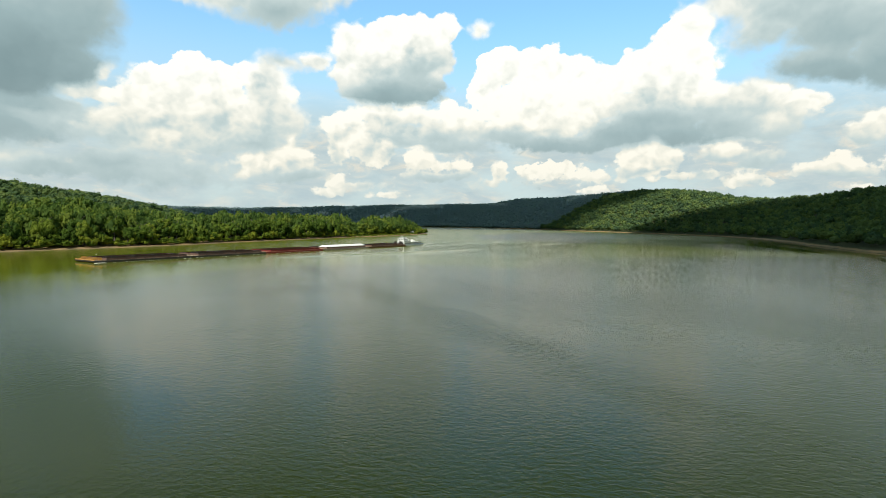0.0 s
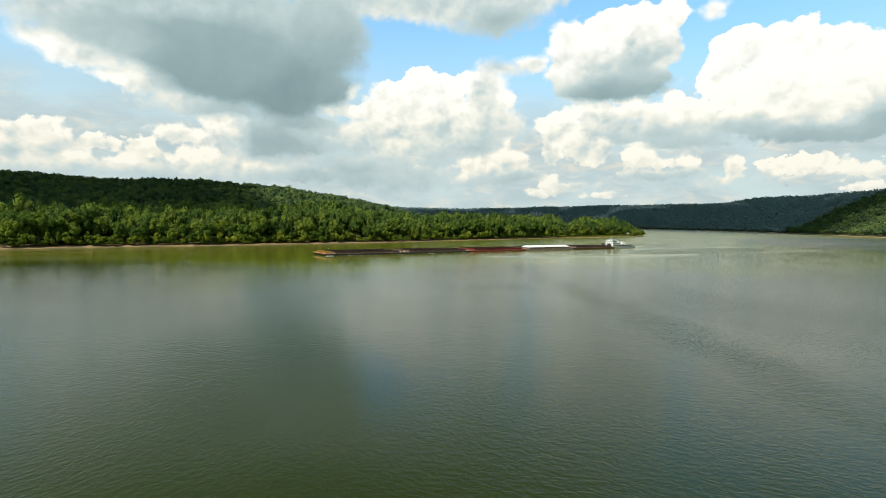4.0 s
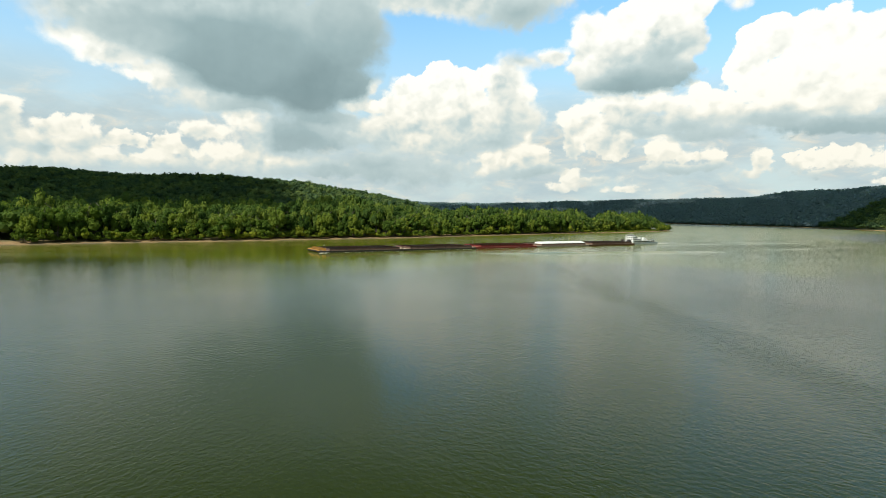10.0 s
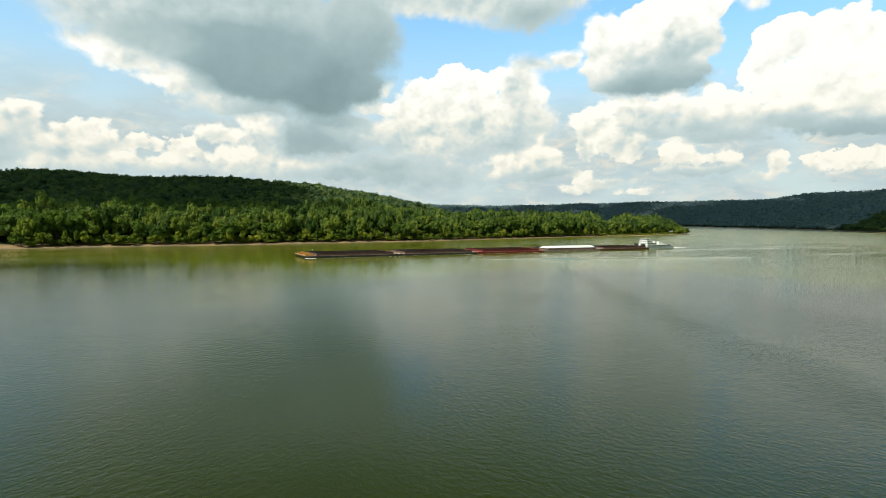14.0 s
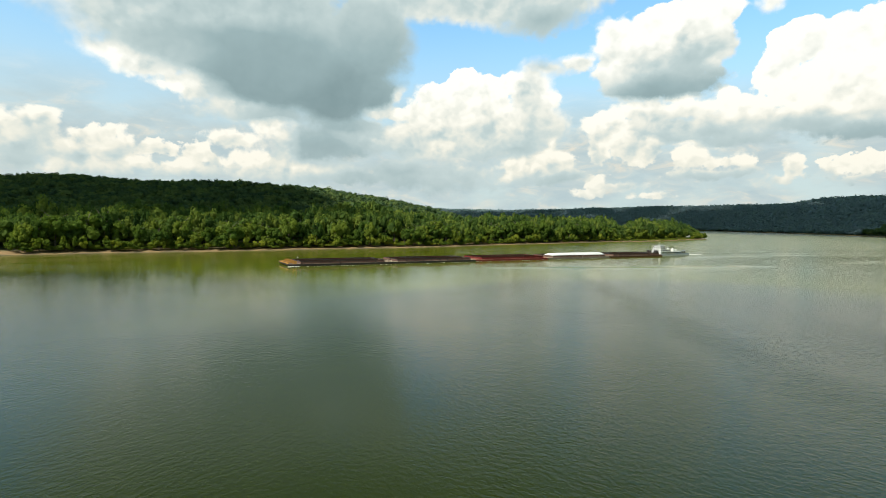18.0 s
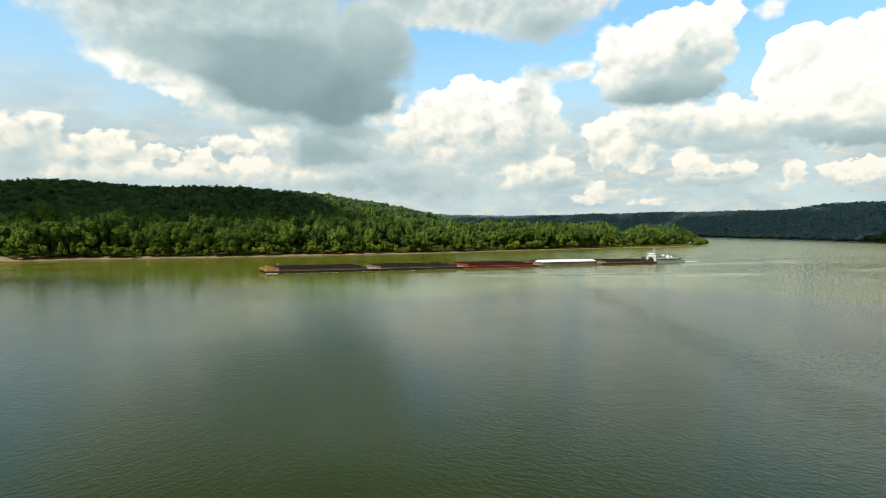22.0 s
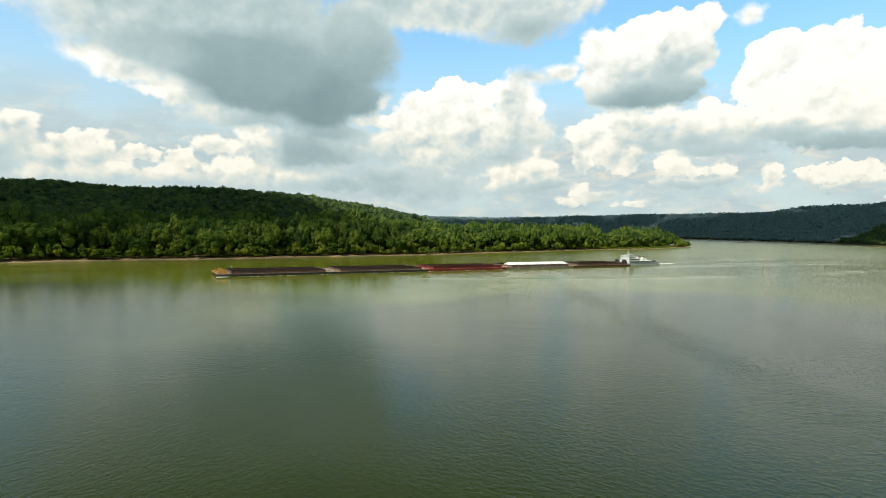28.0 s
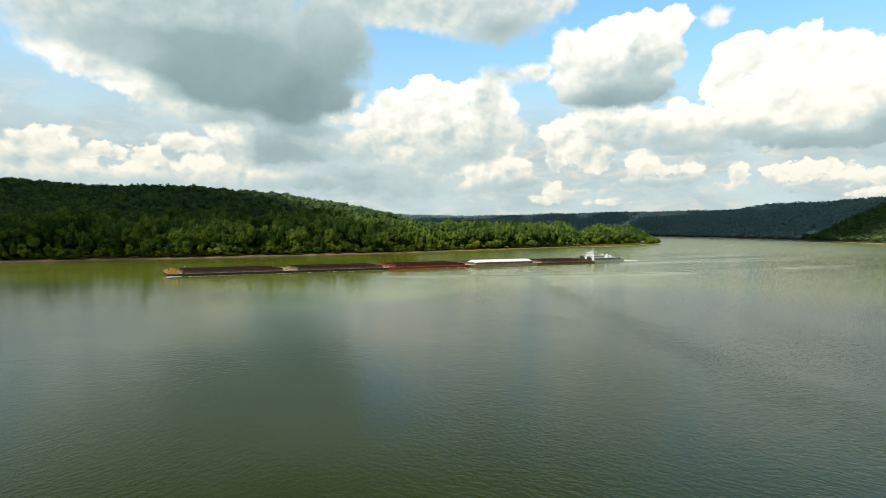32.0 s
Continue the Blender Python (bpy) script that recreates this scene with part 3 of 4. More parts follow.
def ripples(angle):
    """Short wind ripples whose crests run along one bearing."""
    turned = N.put("ShaderNodeMapping")
    turned.vector_type = "TEXTURE"
    turned.inputs["Rotation"].default_value, turned.inputs["Scale"].default_value = (0, 0, radians(angle)), (1.6, 1.0, 1.0)
    N.wire(wpos, turned.inputs["Vector"])
    return N.math("ADD", N.math("MULTIPLY", N.noise(turned.outputs[0], 1.7, 3.0, 0.55, distortion=0.5), 0.8), N.math("MULTIPLY", N.noise(turned.outputs[0], 0.6, 2.0, 0.5), 0.3))


chop = N.put("ShaderNodeMix")
chop.data_type = "FLOAT"
N.wire(N.span(drift, -25, 5), chop.inputs[0]), N.wire(ripples(58), chop.inputs[2]), N.wire(ripples(-38), chop.inputs[3])
wbump = N.put("ShaderNodeBump")
wbump.inputs["Distance"].default_value = 0.45
N.wire(N.math("MULTIPLY", breeze, 0.24), wbump.inputs["Strength"])
N.wire(chop.outputs[0], wbump.inputs["Height"])
N.wire(wbump.outputs[0], wb.inputs["Normal"])

# ------------------------------------------------------------ mesh helpers
def fast_mesh(name, verts, faces, mat, smooth=False):
    """A mesh from arrays of points and of triangles or quads."""
    me = bpy.data.meshes.new(name)
    verts, faces = np.asarray(verts, np.float32), np.asarray(faces, np.int32)
    n, k = faces.shape
    me.vertices.add(len(verts))
    me.vertices.foreach_set("co", verts.ravel())
    me.loops.add(n * k)
    me.loops.foreach_set("vertex_index", faces.ravel())
    me.polygons.add(n)
    me.polygons.foreach_set("loop_start", np.arange(0, n * k, k, dtype=np.int32))
    me.polygons.foreach_set("use_smooth", np.full(n, smooth))
    me.update(calc_edges=True)
    me.materials.append(mat)
    return me


def part(name, bm, mat, parent=None, label="", smooth=False):
    """A bmesh as one mesh object under a thing or a part."""
    me = bpy.data.meshes.new(name)
    bm.to_mesh(me)
    bm.free()
    me.materials.append(mat)
    if smooth:
        me.polygons.foreach_set("use_smooth", [True] * len(me.polygons))
    ob = new(name, me)
    ob.parent = parent
    return tagged(ob, label)


def thing(name, label, category, group=""):
    return tagged(new(name), label, category, group)


def box(bm, x0, x1, y0, y1, z0, z1, bevel=0.0):
    made = bmesh.ops.create_cube(bm, size=1.0, matrix=Matrix.LocRotScale(((x0 + x1) / 2, (y0 + y1) / 2, (z0 + z1) / 2), None, (x1 - x0, y1 - y0, z1 - z0)))
    if bevel:
        vs = set(made["verts"])
        bmesh.ops.bevel(bm, geom=[e for e in bm.edges if e.verts[0] in vs and e.verts[1] in vs], offset=bevel, segments=2, affect="EDGES")
    return bm


def rod(bm, a, b, r, r2=None, n=8):
    a, b = Vector(a), Vector(b)
    q = (b - a).to_track_quat("Z", "Y").to_matrix().to_4x4()
    bmesh.ops.create_cone(bm, cap_ends=True, segments=n, radius1=r, radius2=r if r2 is None else r2, depth=(b - a).length, matrix=Matrix.Translation((a + b) / 2) @ q)
    return bm


def prism(bm, outline, y0, y1):
    """A side view (x, z) drawn out from y0 to y1."""
    a = [bm.verts.new((x, y0, z)) for x, z in outline]
    b = [bm.verts.new((x, y1, z)) for x, z in outline]
    bm.faces.new(a)
    bm.faces.new(b[::-1])
    for i in range(len(a)):
        j = (i + 1) % len(a)
        bm.faces.new((a[j], a[i], b[i], b[j]))
    bmesh.ops.recalc_face_normals(bm, faces=bm.faces)
    return bm


# ------------------------------------------------------------ river and land
# shoreline of the wooded point, from behind the camera round its tip and back along the far reach
POINT_BANK = np.array([(-2600, -1700), (-1400, -640), (-700, -10), (-420, 205), (-262, 324), (-233, 349), (-208, 370), (-162, 399), (-128, 426), (-89, 457), (-45, 490), (-4, 526),
                       (38, 572), (108, 638), (156, 688), (214, 744), (252, 764), (300, 806), (352, 868), (405, 925), (440, 962), (446, 1010), (390, 1110), (180, 1360), (-300, 1750), (-1500, 2200), (-4400, 2600)], float)
# shoreline of the opposite bank and of the far shore
OPPOSITE_BANK = np.array([(-1900, -3000), (-700, -1300), (-60, -520), (250, -130), (430, 90), (515, 214), (561, 267), (622, 326), (735, 430), (845, 545), (950, 705), (1005, 880), (1045, 1080),
                          (1100, 1330), (1170, 1600), (1215, 1850), (1200, 2120), (1080, 2380), (800, 2560), (300, 2680), (-600, 2800), (-4400, 3100)], float)


def reach(pts, line):
    """Distance to a shoreline, with its sign: positive on the left of the line as it is drawn."""
    best, sign = np.full(len(pts), 1e9), np.ones(len(pts))
    for a, b in zip(line[:-1], line[1:]):
        d = b - a
        u = np.clip(((pts - a) @ d) / (d @ d), 0, 1)
        off = pts - (a + u[:, None] * d)
        r = np.hypot(off[:, 0], off[:, 1])
        near = r < best - 1e-6
        side = d[0] * (pts[:, 1] - a[1]) - d[1] * (pts[:, 0] - a[0])
        sign = np.where(near, np.sign(side), sign)
        best = np.minimum(best, r)
    return best * sign


def waves(x, y, size, seed):
    """Smooth uneven ground, about -1 to 1."""
    r = np.random.RandomState(seed)
    out = 0
    for k in range(7):
        a, ph, s = r.uniform(0, 6.28), r.uniform(0, 6.28), size * r.uniform(0.6, 1.7)
        out = out + np.sin((x * np.cos(a) + y * np.sin(a)) * 6.28 / s + ph) / 4
    return out


# crest of the hill on the point: eastward place, height; and the opposite hills by bearing: height angle, width of the slope
CREST_X, CREST_H = [-4000, -1500, -900, -677, -520, -326, -230, -187, -140, -83, -35, 10, 60, 130], [88, 80, 72, 69, 66, 64, 58, 50, 47, 37, 26, 14, 3, 0]
HILL_AZ = [-60, -20, -1.5, 3.5, 9, 15.7, 20.5, 25.3, 29.5, 35.5, 38.4, 41.8, 46.6, 48.7, 51.7, 55, 58.5, 60.6, 62.6, 65, 75, 110]
HILL_EL = [1.6, 1.5, 1.45, 1.38, 1.48, 1.75, 1.9, 2.0, 2.1, 2.72, 2.84, 3.11, 3.57, 3.7, 3.37, 2.73, 2.45, 2.6, 3.0, 3.2, 4.2, 5.0]


def ground_z(x, y):
    x, y = np.asarray(x, float), np.asarray(y, float)
    pts = np.stack([x.ravel(), y.ravel()], 1)
    a = reach(pts, POINT_BANK).reshape(x.shape)
    b = -reach(pts, OPPOSITE_BANK).reshape(x.shape)
    # the point: a sandy edge, flat bottom land, then the hill
    crest_y = np.interp(x, [-4000, -700, -326, -100, 60, 130], [1400, 930, 925, 1010, 1130, 1180])
    rise = np.clip((y - (crest_y - 430)) / 400, 0, 1)
    fall = np.clip((crest_y + 420 - y) / 400, 0, 1)
    hill = np.interp(x, CREST_X, CREST_H) * np.minimum(rise * rise * (3 - 2 * rise), fall * fall * (3 - 2 * fall))
    edge = np.clip(a, -60, 14) * 0.13 + np.clip(a - 14, 0, 200) * 0.012
    za = edge + np.where(a > 25, hill, hill * np.clip(a / 25, 0, 1)) * (1 + 0.05 * waves(x, y, 260, 3)) + np.where(a > 14, 0.5 * waves(x, y, 60, 4), 0)
    # the opposite shore: steep wooded hills close to the water
    bearing, far = np.degrees(np.arctan2(x, y)), np.hypot(x, y)
    slope = np.clip((b - 15) / np.interp(far, [600, 1400, 2800], [230, 260, 420]), 0, 1)
    top = 23 + (far + 0) * np.tan(np.radians(np.interp(bearing, HILL_AZ, HILL_EL))) - 17
    top = np.minimum(top, 150 + 4 * waves(x, y, 500, 6))
    zb = np.clip(b, -60, 3) * 0.8 + np.maximum(top - 3, 8) * np.where(slope < 1, np.sin(slope * 1.5708) ** 1.15, 1) * (1 + 0.035 * waves(x, y, 210, 5))
    behind = np.clip((b - 900) / 900, 0, 1)
    zb = zb * (1 - 0.35 * behind)
    return np.maximum(np.maximum(np.where(a > -60, za, -6), np.where(b > -60, zb, -6)), -6), a, b


def spaced(lo, a, b, hi, step):
    inner = np.arange(a, b, step)
    out_l, out_h, d, p = [], [], step, a
    while p > lo:
        d *= 1.16
        p -= d
        out_l.append(p)
    d, p = step, inner[-1]
    while p < hi:
        d *= 1.08
        p += d
        out_h.append(p)
    return np.array(out_l[::-1] + list(inner) + out_h)


gx, gy = spaced(-4600, -380, 1300, 4600, 11.0), spaced(-4600, 120, 1250, 4600, 11.0)
X, Y = np.meshgrid(gx, gy)
Z, _, _ = ground_z(X, Y)
i, j = np.meshgrid(np.arange(len(gx) - 1), np.arange(len(gy) - 1))
k = (j * len(gx) + i).ravel()
ground = new("ground", fast_mesh("ground", np.stack([X.ravel(), Y.ravel(), Z.ravel()], 1), np.stack([k, k + 1, k + 1 + len(gx), k + len(gx)], 1), GROUND, True))
tagged(ground, "wooded river banks and hills with a narrow sandy shore", "ground", kind="structure")

wx = np.array([-4600, -1500, -600, -200, 200, 600, 1500, 4600.0])
X, Y = np.meshgrid(wx, wx)
i, j = np.meshgrid(np.arange(7), np.arange(7))
k = (j * 8 + i).ravel()
water = new("water", fast_mesh("water", np.stack([X.ravel(), Y.ravel(), X.ravel() * 0], 1), np.stack([k, k + 1, k + 9, k + 8], 1), WATER))
tagged(water, "wide calm olive-brown river lightly ruffled by wind", "water", kind="structure")


# ------------------------------------------------------------ trees
ICO_V, ICO_F = [], []
_b = bmesh.new()
bmesh.ops.create_icosphere(_b, subdivisions=2, radius=1)
_b.verts.ensure_lookup_table()
ICO_V, ICO_F = np.array([v.co[:] for v in _b.verts]), np.array([[v.index for v in f.verts] for f in _b.faces])
_b.free()
_b = bmesh.new()
bmesh.ops.create_icosphere(_b, subdivisions=1, radius=1)
_b.verts.ensure_lookup_table()
ICO1_V, ICO1_F = np.array([v.co[:] for v in _b.verts]), np.array([[v.index for v in f.verts] for f in _b.faces])
_b.free()


def crown(r, lobes, sprays, spray, fine=False):
    """Crown of unit height and about unit width: uneven dark lobes, hung all over with sprays of leaves. Triangles."""
    vs, fs, n0 = [], [], 0
    centres, radii = [], []
    for k in range(lobes):
        u = (k + 0.5) / lobes
        zc = 0.40 + 0.45 * u
        wide = 0.43 * math.sqrt(max(0.05, 1 - ((u - 0.38) / 0.68) ** 2))
        ang, rad = k * 2.4 + r.uniform(-0.5, 0.5), wide * r.uniform(0.35, 1.0)
        centres.append((math.cos(ang) * rad, math.sin(ang) * rad, zc + r.uniform(-0.06, 0.06)))
        radii.append(r.uniform(0.15, 0.25) * (1.12 - 0.25 * u) * (9 / lobes) ** 0.36)
    V, F = (ICO_V, ICO_F) if fine else (ICO1_V, ICO1_F)
    for c, rad in zip(centres, radii):
        w = 1 + 0.13 * r.randn(len(V), 1)
        vs.append(np.array(c) + V * w * rad * 0.78 * np.array([1, 1, 0.80]))
        fs.append(F + n0)
        n0 += len(V)
    d = r.randn(sprays, 3)
    d /= np.linalg.norm(d, axis=1)[:, None]
    d[:, 2] = np.where(d[:, 2] < -0.35, -d[:, 2], d[:, 2])
    pick = r.randint(0, lobes, sprays)
    mid = np.array(centres)[pick] + d * np.array(radii)[pick][:, None] * r.uniform(0.86, 1.10, (sprays, 1)) * np.array([1, 1, 0.82])
    nrm = d + 0.36 * r.randn(sprays, 3)
    nrm /= np.linalg.norm(nrm, axis=1)[:, None]
    t = np.cross(nrm, r.randn(sprays, 3))
    t /= np.linalg.norm(t, axis=1)[:, None]
    s = np.cross(nrm, t)
    size = spray * r.uniform(0.55, 1.35, (sprays, 1))
    q = np.stack([mid - t * size * 0.6, mid - s * size * 0.55 + nrm * size * 0.2, mid + t * size * 0.7, mid + s * size * 0.5], 1).reshape(-1, 3)
    vs.append(q)
    k4 = np.arange(sprays)[:, None] * 4 + n0
    fs.append(np.concatenate([k4 + [0, 1, 2], k4 + [0, 2, 3]]))
    return np.concatenate(vs), np.concatenate(fs)


def wood_mesh(name, r, h, width):
    """Tapered, slightly bent trunk with limbs."""
    bm = bmesh.new()
    p, rad = Vector((0, 0, -0.5)), h * 0.016 + 0.08
    path = [p]
    for k in range(5):
        q = Vector((r.uniform(-0.3, 0.3), r.uniform(-0.3, 0.3), h * (0.16 * (k + 1))))
        rod(bm, p, q + (q - p) * 0.03, rad * (1 - 0.17 * k), rad * (1 - 0.17 * (k + 1)), 7)
        p = q
        path.append(q)
    for k in range(9):
        s = path[2 + k % 4]
        a = k * 2.4 + r.uniform(-0.4, 0.4)
        e = s + Vector((math.cos(a), math.sin(a), r.uniform(0.5, 1.1))) * width * r.uniform(0.25, 0.42)
        rod(bm, s, e, rad * 0.42, rad * 0.12, 5)
    me = bpy.data.meshes.new(name)
    bm.to_mesh(me)
    bm.free()
    me.materials.append(BARK)
    return me


r = np.random.RandomState(11)
TREES = []
for n in range(8):
    h, w = r.uniform(16, 23), r.uniform(11, 16)
    t = thing("tree", "broad leafy green riverside tree on the sandy bank", "tree", "trees along the shore")
    trunk = new("trunk", wood_mesh("trunk", r, h, w))
    v, f = crown(r, 15 + n % 5, 820, 0.050, n % 2 == 0)
    crown_ob = new("crown", fast_mesh("crown", v * np.array([w, w, h * 1.0]) + np.array([0, 0, 0.02 * h]), f, LEAF))
    trunk.parent = crown_ob.parent = t
    TREES.append(t)


def along(line, step, r):
    """Places along a shoreline at about even steps: point and the way inland."""
    out = []
    for a, b in zip(line[:-1], line[1:]):
        d = b - a
        n = max(1, int(np.hypot(*d) / step))
        for k in range(n):
            p = a + d * (k + r.uniform(0, 1)) / n
            out.append((p, np.array([-d[1], d[0]]) / np.hypot(*d)))
    return out


def stands(places):
    """Ground heights for a list of places."""
    p = np.array(places)
    return ground_z(p[:, 0], p[:, 1])


def gap_near_tip(places):
    """Low growth where the woods thin out before the last stand, and willows that sink towards the tip."""
    x, y = np.asarray(places, float).T
    bearing = np.degrees(np.arctan2(x, y - 20))
    return (1 - 0.42 * np.exp(-((bearing - 17.0) / 0.75) ** 2)) * np.interp(bearing, [21.5, 24.6], [1.0, 0.5])


spots = []
for row, step in ((13, 7.6), (21, 7.0)):
    for p, inland in along(POINT_BANK[4:22], step, r):
        q = p + inland * (row + r.uniform(-4.0, 7.5) + (13 if 225 < p[0] < 400 else 0))
        spots.append((q[0], q[1]))
zs, _, _ = stands(spots)
free = list(TREES)
for (x, y), z, low_growth in zip(spots, zs, gap_near_tip(spots)):
    s = low_growth * r.uniform(0.55, 1.22) * (1.12 if x > 60 else 1.0) * (1 + 0.16 * float(waves(x, y, 95, 21)) + 0.12 * float(waves(x, y, 38, 24)))
    m = pose(x, y, z - 0.2, 0, 0, r.uniform(0, 360))
    if free:
        ob = free.pop()
        ob.matrix_basis = m
    else:
        ob = copy_thing(TREES[r.randint(len(TREES))], m)
    ob.scale = (s, s, s * r.uniform(0.9, 1.12))


def thicket(name, label, category, mat, places, heights, widths, kinds, r, sink=0.3):
    """Many crowns in one mesh of kind stuff."""
    zs, _, _ = stands(places)
    V, F, T, n0 = [], [], [], 0
    for (x, y), z, h, w in zip(places, zs, heights, widths):
        v, f = kinds[r.randint(len(kinds))]
        a = r.uniform(0, 6.28)
        c, s = math.cos(a), math.sin(a)
        q = np.empty_like(v)
        q[:, 0], q[:, 1], q[:, 2] = (v[:, 0] * c - v[:, 1] * s) * w + x, (v[:, 0] * s + v[:, 1] * c) * w + y, v[:, 2] * h + z - sink
        V.append(q)
        F.append(f + n0)
        T.append(np.full(len(v), r.uniform(0, 1) ** 1.4, np.float32))
        n0 += len(v)
    ob = new(name, fast_mesh(name, np.concatenate(V), np.concatenate(F), mat, mat is HAZED_WOODS))
    ob.data.attributes.new("tone", "FLOAT", "POINT").data.foreach_set("value", np.concatenate(T))
    return tagged(ob, label, category, kind="stuff")


# undergrowth along the shore
low = [crown(r, 4, 70, 0.16) for _ in range(5)]
places = []
for p, inland in along(POINT_BANK[4:22], 1.8, r):
    q = p + inland * (r.uniform(5.5, 13) + (13 if 225 < p[0] < 400 else 0))
    places.append((q[0], q[1]))
thicket("shrubs", "dense green willow and weed thicket along the sandy shore", "shrubs", SHRUB, places, 3 + 8.5 * r.uniform(0, 1, len(places)) ** 1.5, r.uniform(4, 8.5, len(places)), low, r)

# a low grassy spit near the tip
tufts = [crown(r, 2, 26, 0.22) for _ in range(4)]
places = []
for p, inland in along(POINT_BANK[15:20], 0.9, r):
    q = p + inland * r.uniform(3.5, 18)
    places.append((q[0], q[1]))
thicket("grass_spit", "low yellow-green grass and weeds on the sandy spit", "grass", SHRUB, places, r.uniform(0.9, 1.8, len(places)), r.uniform(2.0, 4.5, len(places)), tufts, r)

# woods behind: a jittered grid over the land that shows
mid_kinds = [crown(r, 8, 190, 0.078) for _ in range(10)]
plain_kinds = [crown(r, 5, 60, 0.12) for _ in range(8)]


def scatter(x0, x1, y0, y1, step, keep, r):
    gx, gy = np.meshgrid(np.arange(x0, x1, step), np.arange(y0, y1, step))
    x, y = gx.ravel() + r.uniform(-0.48, 0.48, gx.size) * step, gy.ravel() + r.uniform(-0.48, 0.48, gx.size) * step
    z, a, b = ground_z(x, y)
    ok = keep(x, y, a, b, z)
    return list(zip(x[ok], y[ok]))


def seen_from_start(x, y):
    az = np.degrees(np.arctan2(x, y + 25))
    return (az > -48) & (az < 74)


def uneven(places, size, seed):
    return np.array([float(waves(x, y, size, seed)) for x, y in places])


for lo, hi, step, kinds, label in ((22, 105, 8.6, mid_kinds, "dense green deciduous woods on the flat river point"), (105, 240, 9.4, plain_kinds, "green tree tops farther in on the flat point")):
    places = scatter(-700, 460, 300, 1010, step, lambda x, y, a, b, z: (a > lo) & (a <= hi) & ((y < 760) | (x > 40)) & seen_from_start(x, y), r)
    px = np.array(places)[:, 0]
    tall = (r.uniform(17, 29, len(places)) + 2.5 * (px > 40)) * (1 + 0.12 * uneven(places, 110, 22) + 0.13 * uneven(places, 42, 23)) * gap_near_tip(places)
    thicket("bottomland_woods", label, "woods", WOODS, places, tall, r.uniform(10, 18, len(places)), kinds, r, 1.0)
slope_kinds = [crown(r, 4, 60, 0.108) for _ in range(8)]
places = scatter(-1250, 460, 480, 1250, 11.0, lambda x, y, a, b, z: (a > 22) & ((a >= 240) | ((y >= 760) & (x <= 40))) & seen_from_start(x, y) & ((y < 1080) | (x > -60)), r)
thicket("hillside_woods", "deciduous woods covering the rounded hill on the point", "woods", HILL, places, r.uniform(12, 19, len(places)), r.uniform(13, 23, len(places)), slope_kinds, r, 1.5)
far_kinds = [crown(r, 3, 46, 0.135) for _ in range(6)]
places = scatter(480, 1500, 150, 1600, 14.5, lambda x, y, a, b, z: (b > 3) & (b < 330) & seen_from_start(x, y), r)
thicket("opposite_woods", "wooded steep hills on the opposite bank", "woods", HILL, places, r.uniform(14, 22, len(places)), r.uniform(15, 21, len(places)), far_kinds, r, 1.5)
# far ridge crowns, with distance haze painted in through their leaf colour
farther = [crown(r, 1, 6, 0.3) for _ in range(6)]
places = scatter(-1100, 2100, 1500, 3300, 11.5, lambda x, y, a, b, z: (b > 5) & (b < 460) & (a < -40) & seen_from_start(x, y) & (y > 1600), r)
thicket("far_woods", "dark wooded ridge along the far shore, blue haze put into its leaf colour", "woods", HAZED_WOODS, places, r.uniform(19, 25, len(places)), r.uniform(20, 27, len(places)), farther, r, 7.0)


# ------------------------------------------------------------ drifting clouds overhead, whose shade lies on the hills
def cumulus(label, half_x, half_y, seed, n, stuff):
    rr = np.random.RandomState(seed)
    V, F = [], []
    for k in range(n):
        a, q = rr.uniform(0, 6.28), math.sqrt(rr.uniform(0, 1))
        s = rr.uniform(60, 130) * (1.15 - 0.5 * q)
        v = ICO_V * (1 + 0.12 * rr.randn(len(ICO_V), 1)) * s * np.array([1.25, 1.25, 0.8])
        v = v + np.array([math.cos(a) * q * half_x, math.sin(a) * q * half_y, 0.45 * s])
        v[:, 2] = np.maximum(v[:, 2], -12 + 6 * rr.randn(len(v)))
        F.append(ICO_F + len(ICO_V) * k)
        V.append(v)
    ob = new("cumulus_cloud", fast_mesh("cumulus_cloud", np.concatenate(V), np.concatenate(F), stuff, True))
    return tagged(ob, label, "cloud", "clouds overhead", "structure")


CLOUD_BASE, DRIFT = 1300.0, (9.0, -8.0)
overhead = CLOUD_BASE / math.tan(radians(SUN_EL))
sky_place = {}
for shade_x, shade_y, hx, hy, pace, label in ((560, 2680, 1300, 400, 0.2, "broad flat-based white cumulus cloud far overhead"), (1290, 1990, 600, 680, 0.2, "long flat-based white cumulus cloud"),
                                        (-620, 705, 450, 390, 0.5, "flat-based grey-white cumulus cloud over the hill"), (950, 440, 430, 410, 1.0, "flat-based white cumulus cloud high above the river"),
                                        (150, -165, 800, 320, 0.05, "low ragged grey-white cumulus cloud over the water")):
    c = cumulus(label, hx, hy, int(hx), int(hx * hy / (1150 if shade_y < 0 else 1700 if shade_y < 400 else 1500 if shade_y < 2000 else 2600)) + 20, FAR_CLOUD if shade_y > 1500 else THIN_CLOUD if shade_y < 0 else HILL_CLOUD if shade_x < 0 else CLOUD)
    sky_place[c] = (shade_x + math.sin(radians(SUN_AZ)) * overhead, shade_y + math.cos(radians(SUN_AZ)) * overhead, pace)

# ------------------------------------------------------------ tow: ten barges, two abreast, and their towboat
HEADING = 30.0          # degrees, from bow to stern, at 28 s
ROWS = (0.0, 55.8, 111.5, 167.3, 223.0, 278.8)
BEAM = 10.67
tow_place = {}


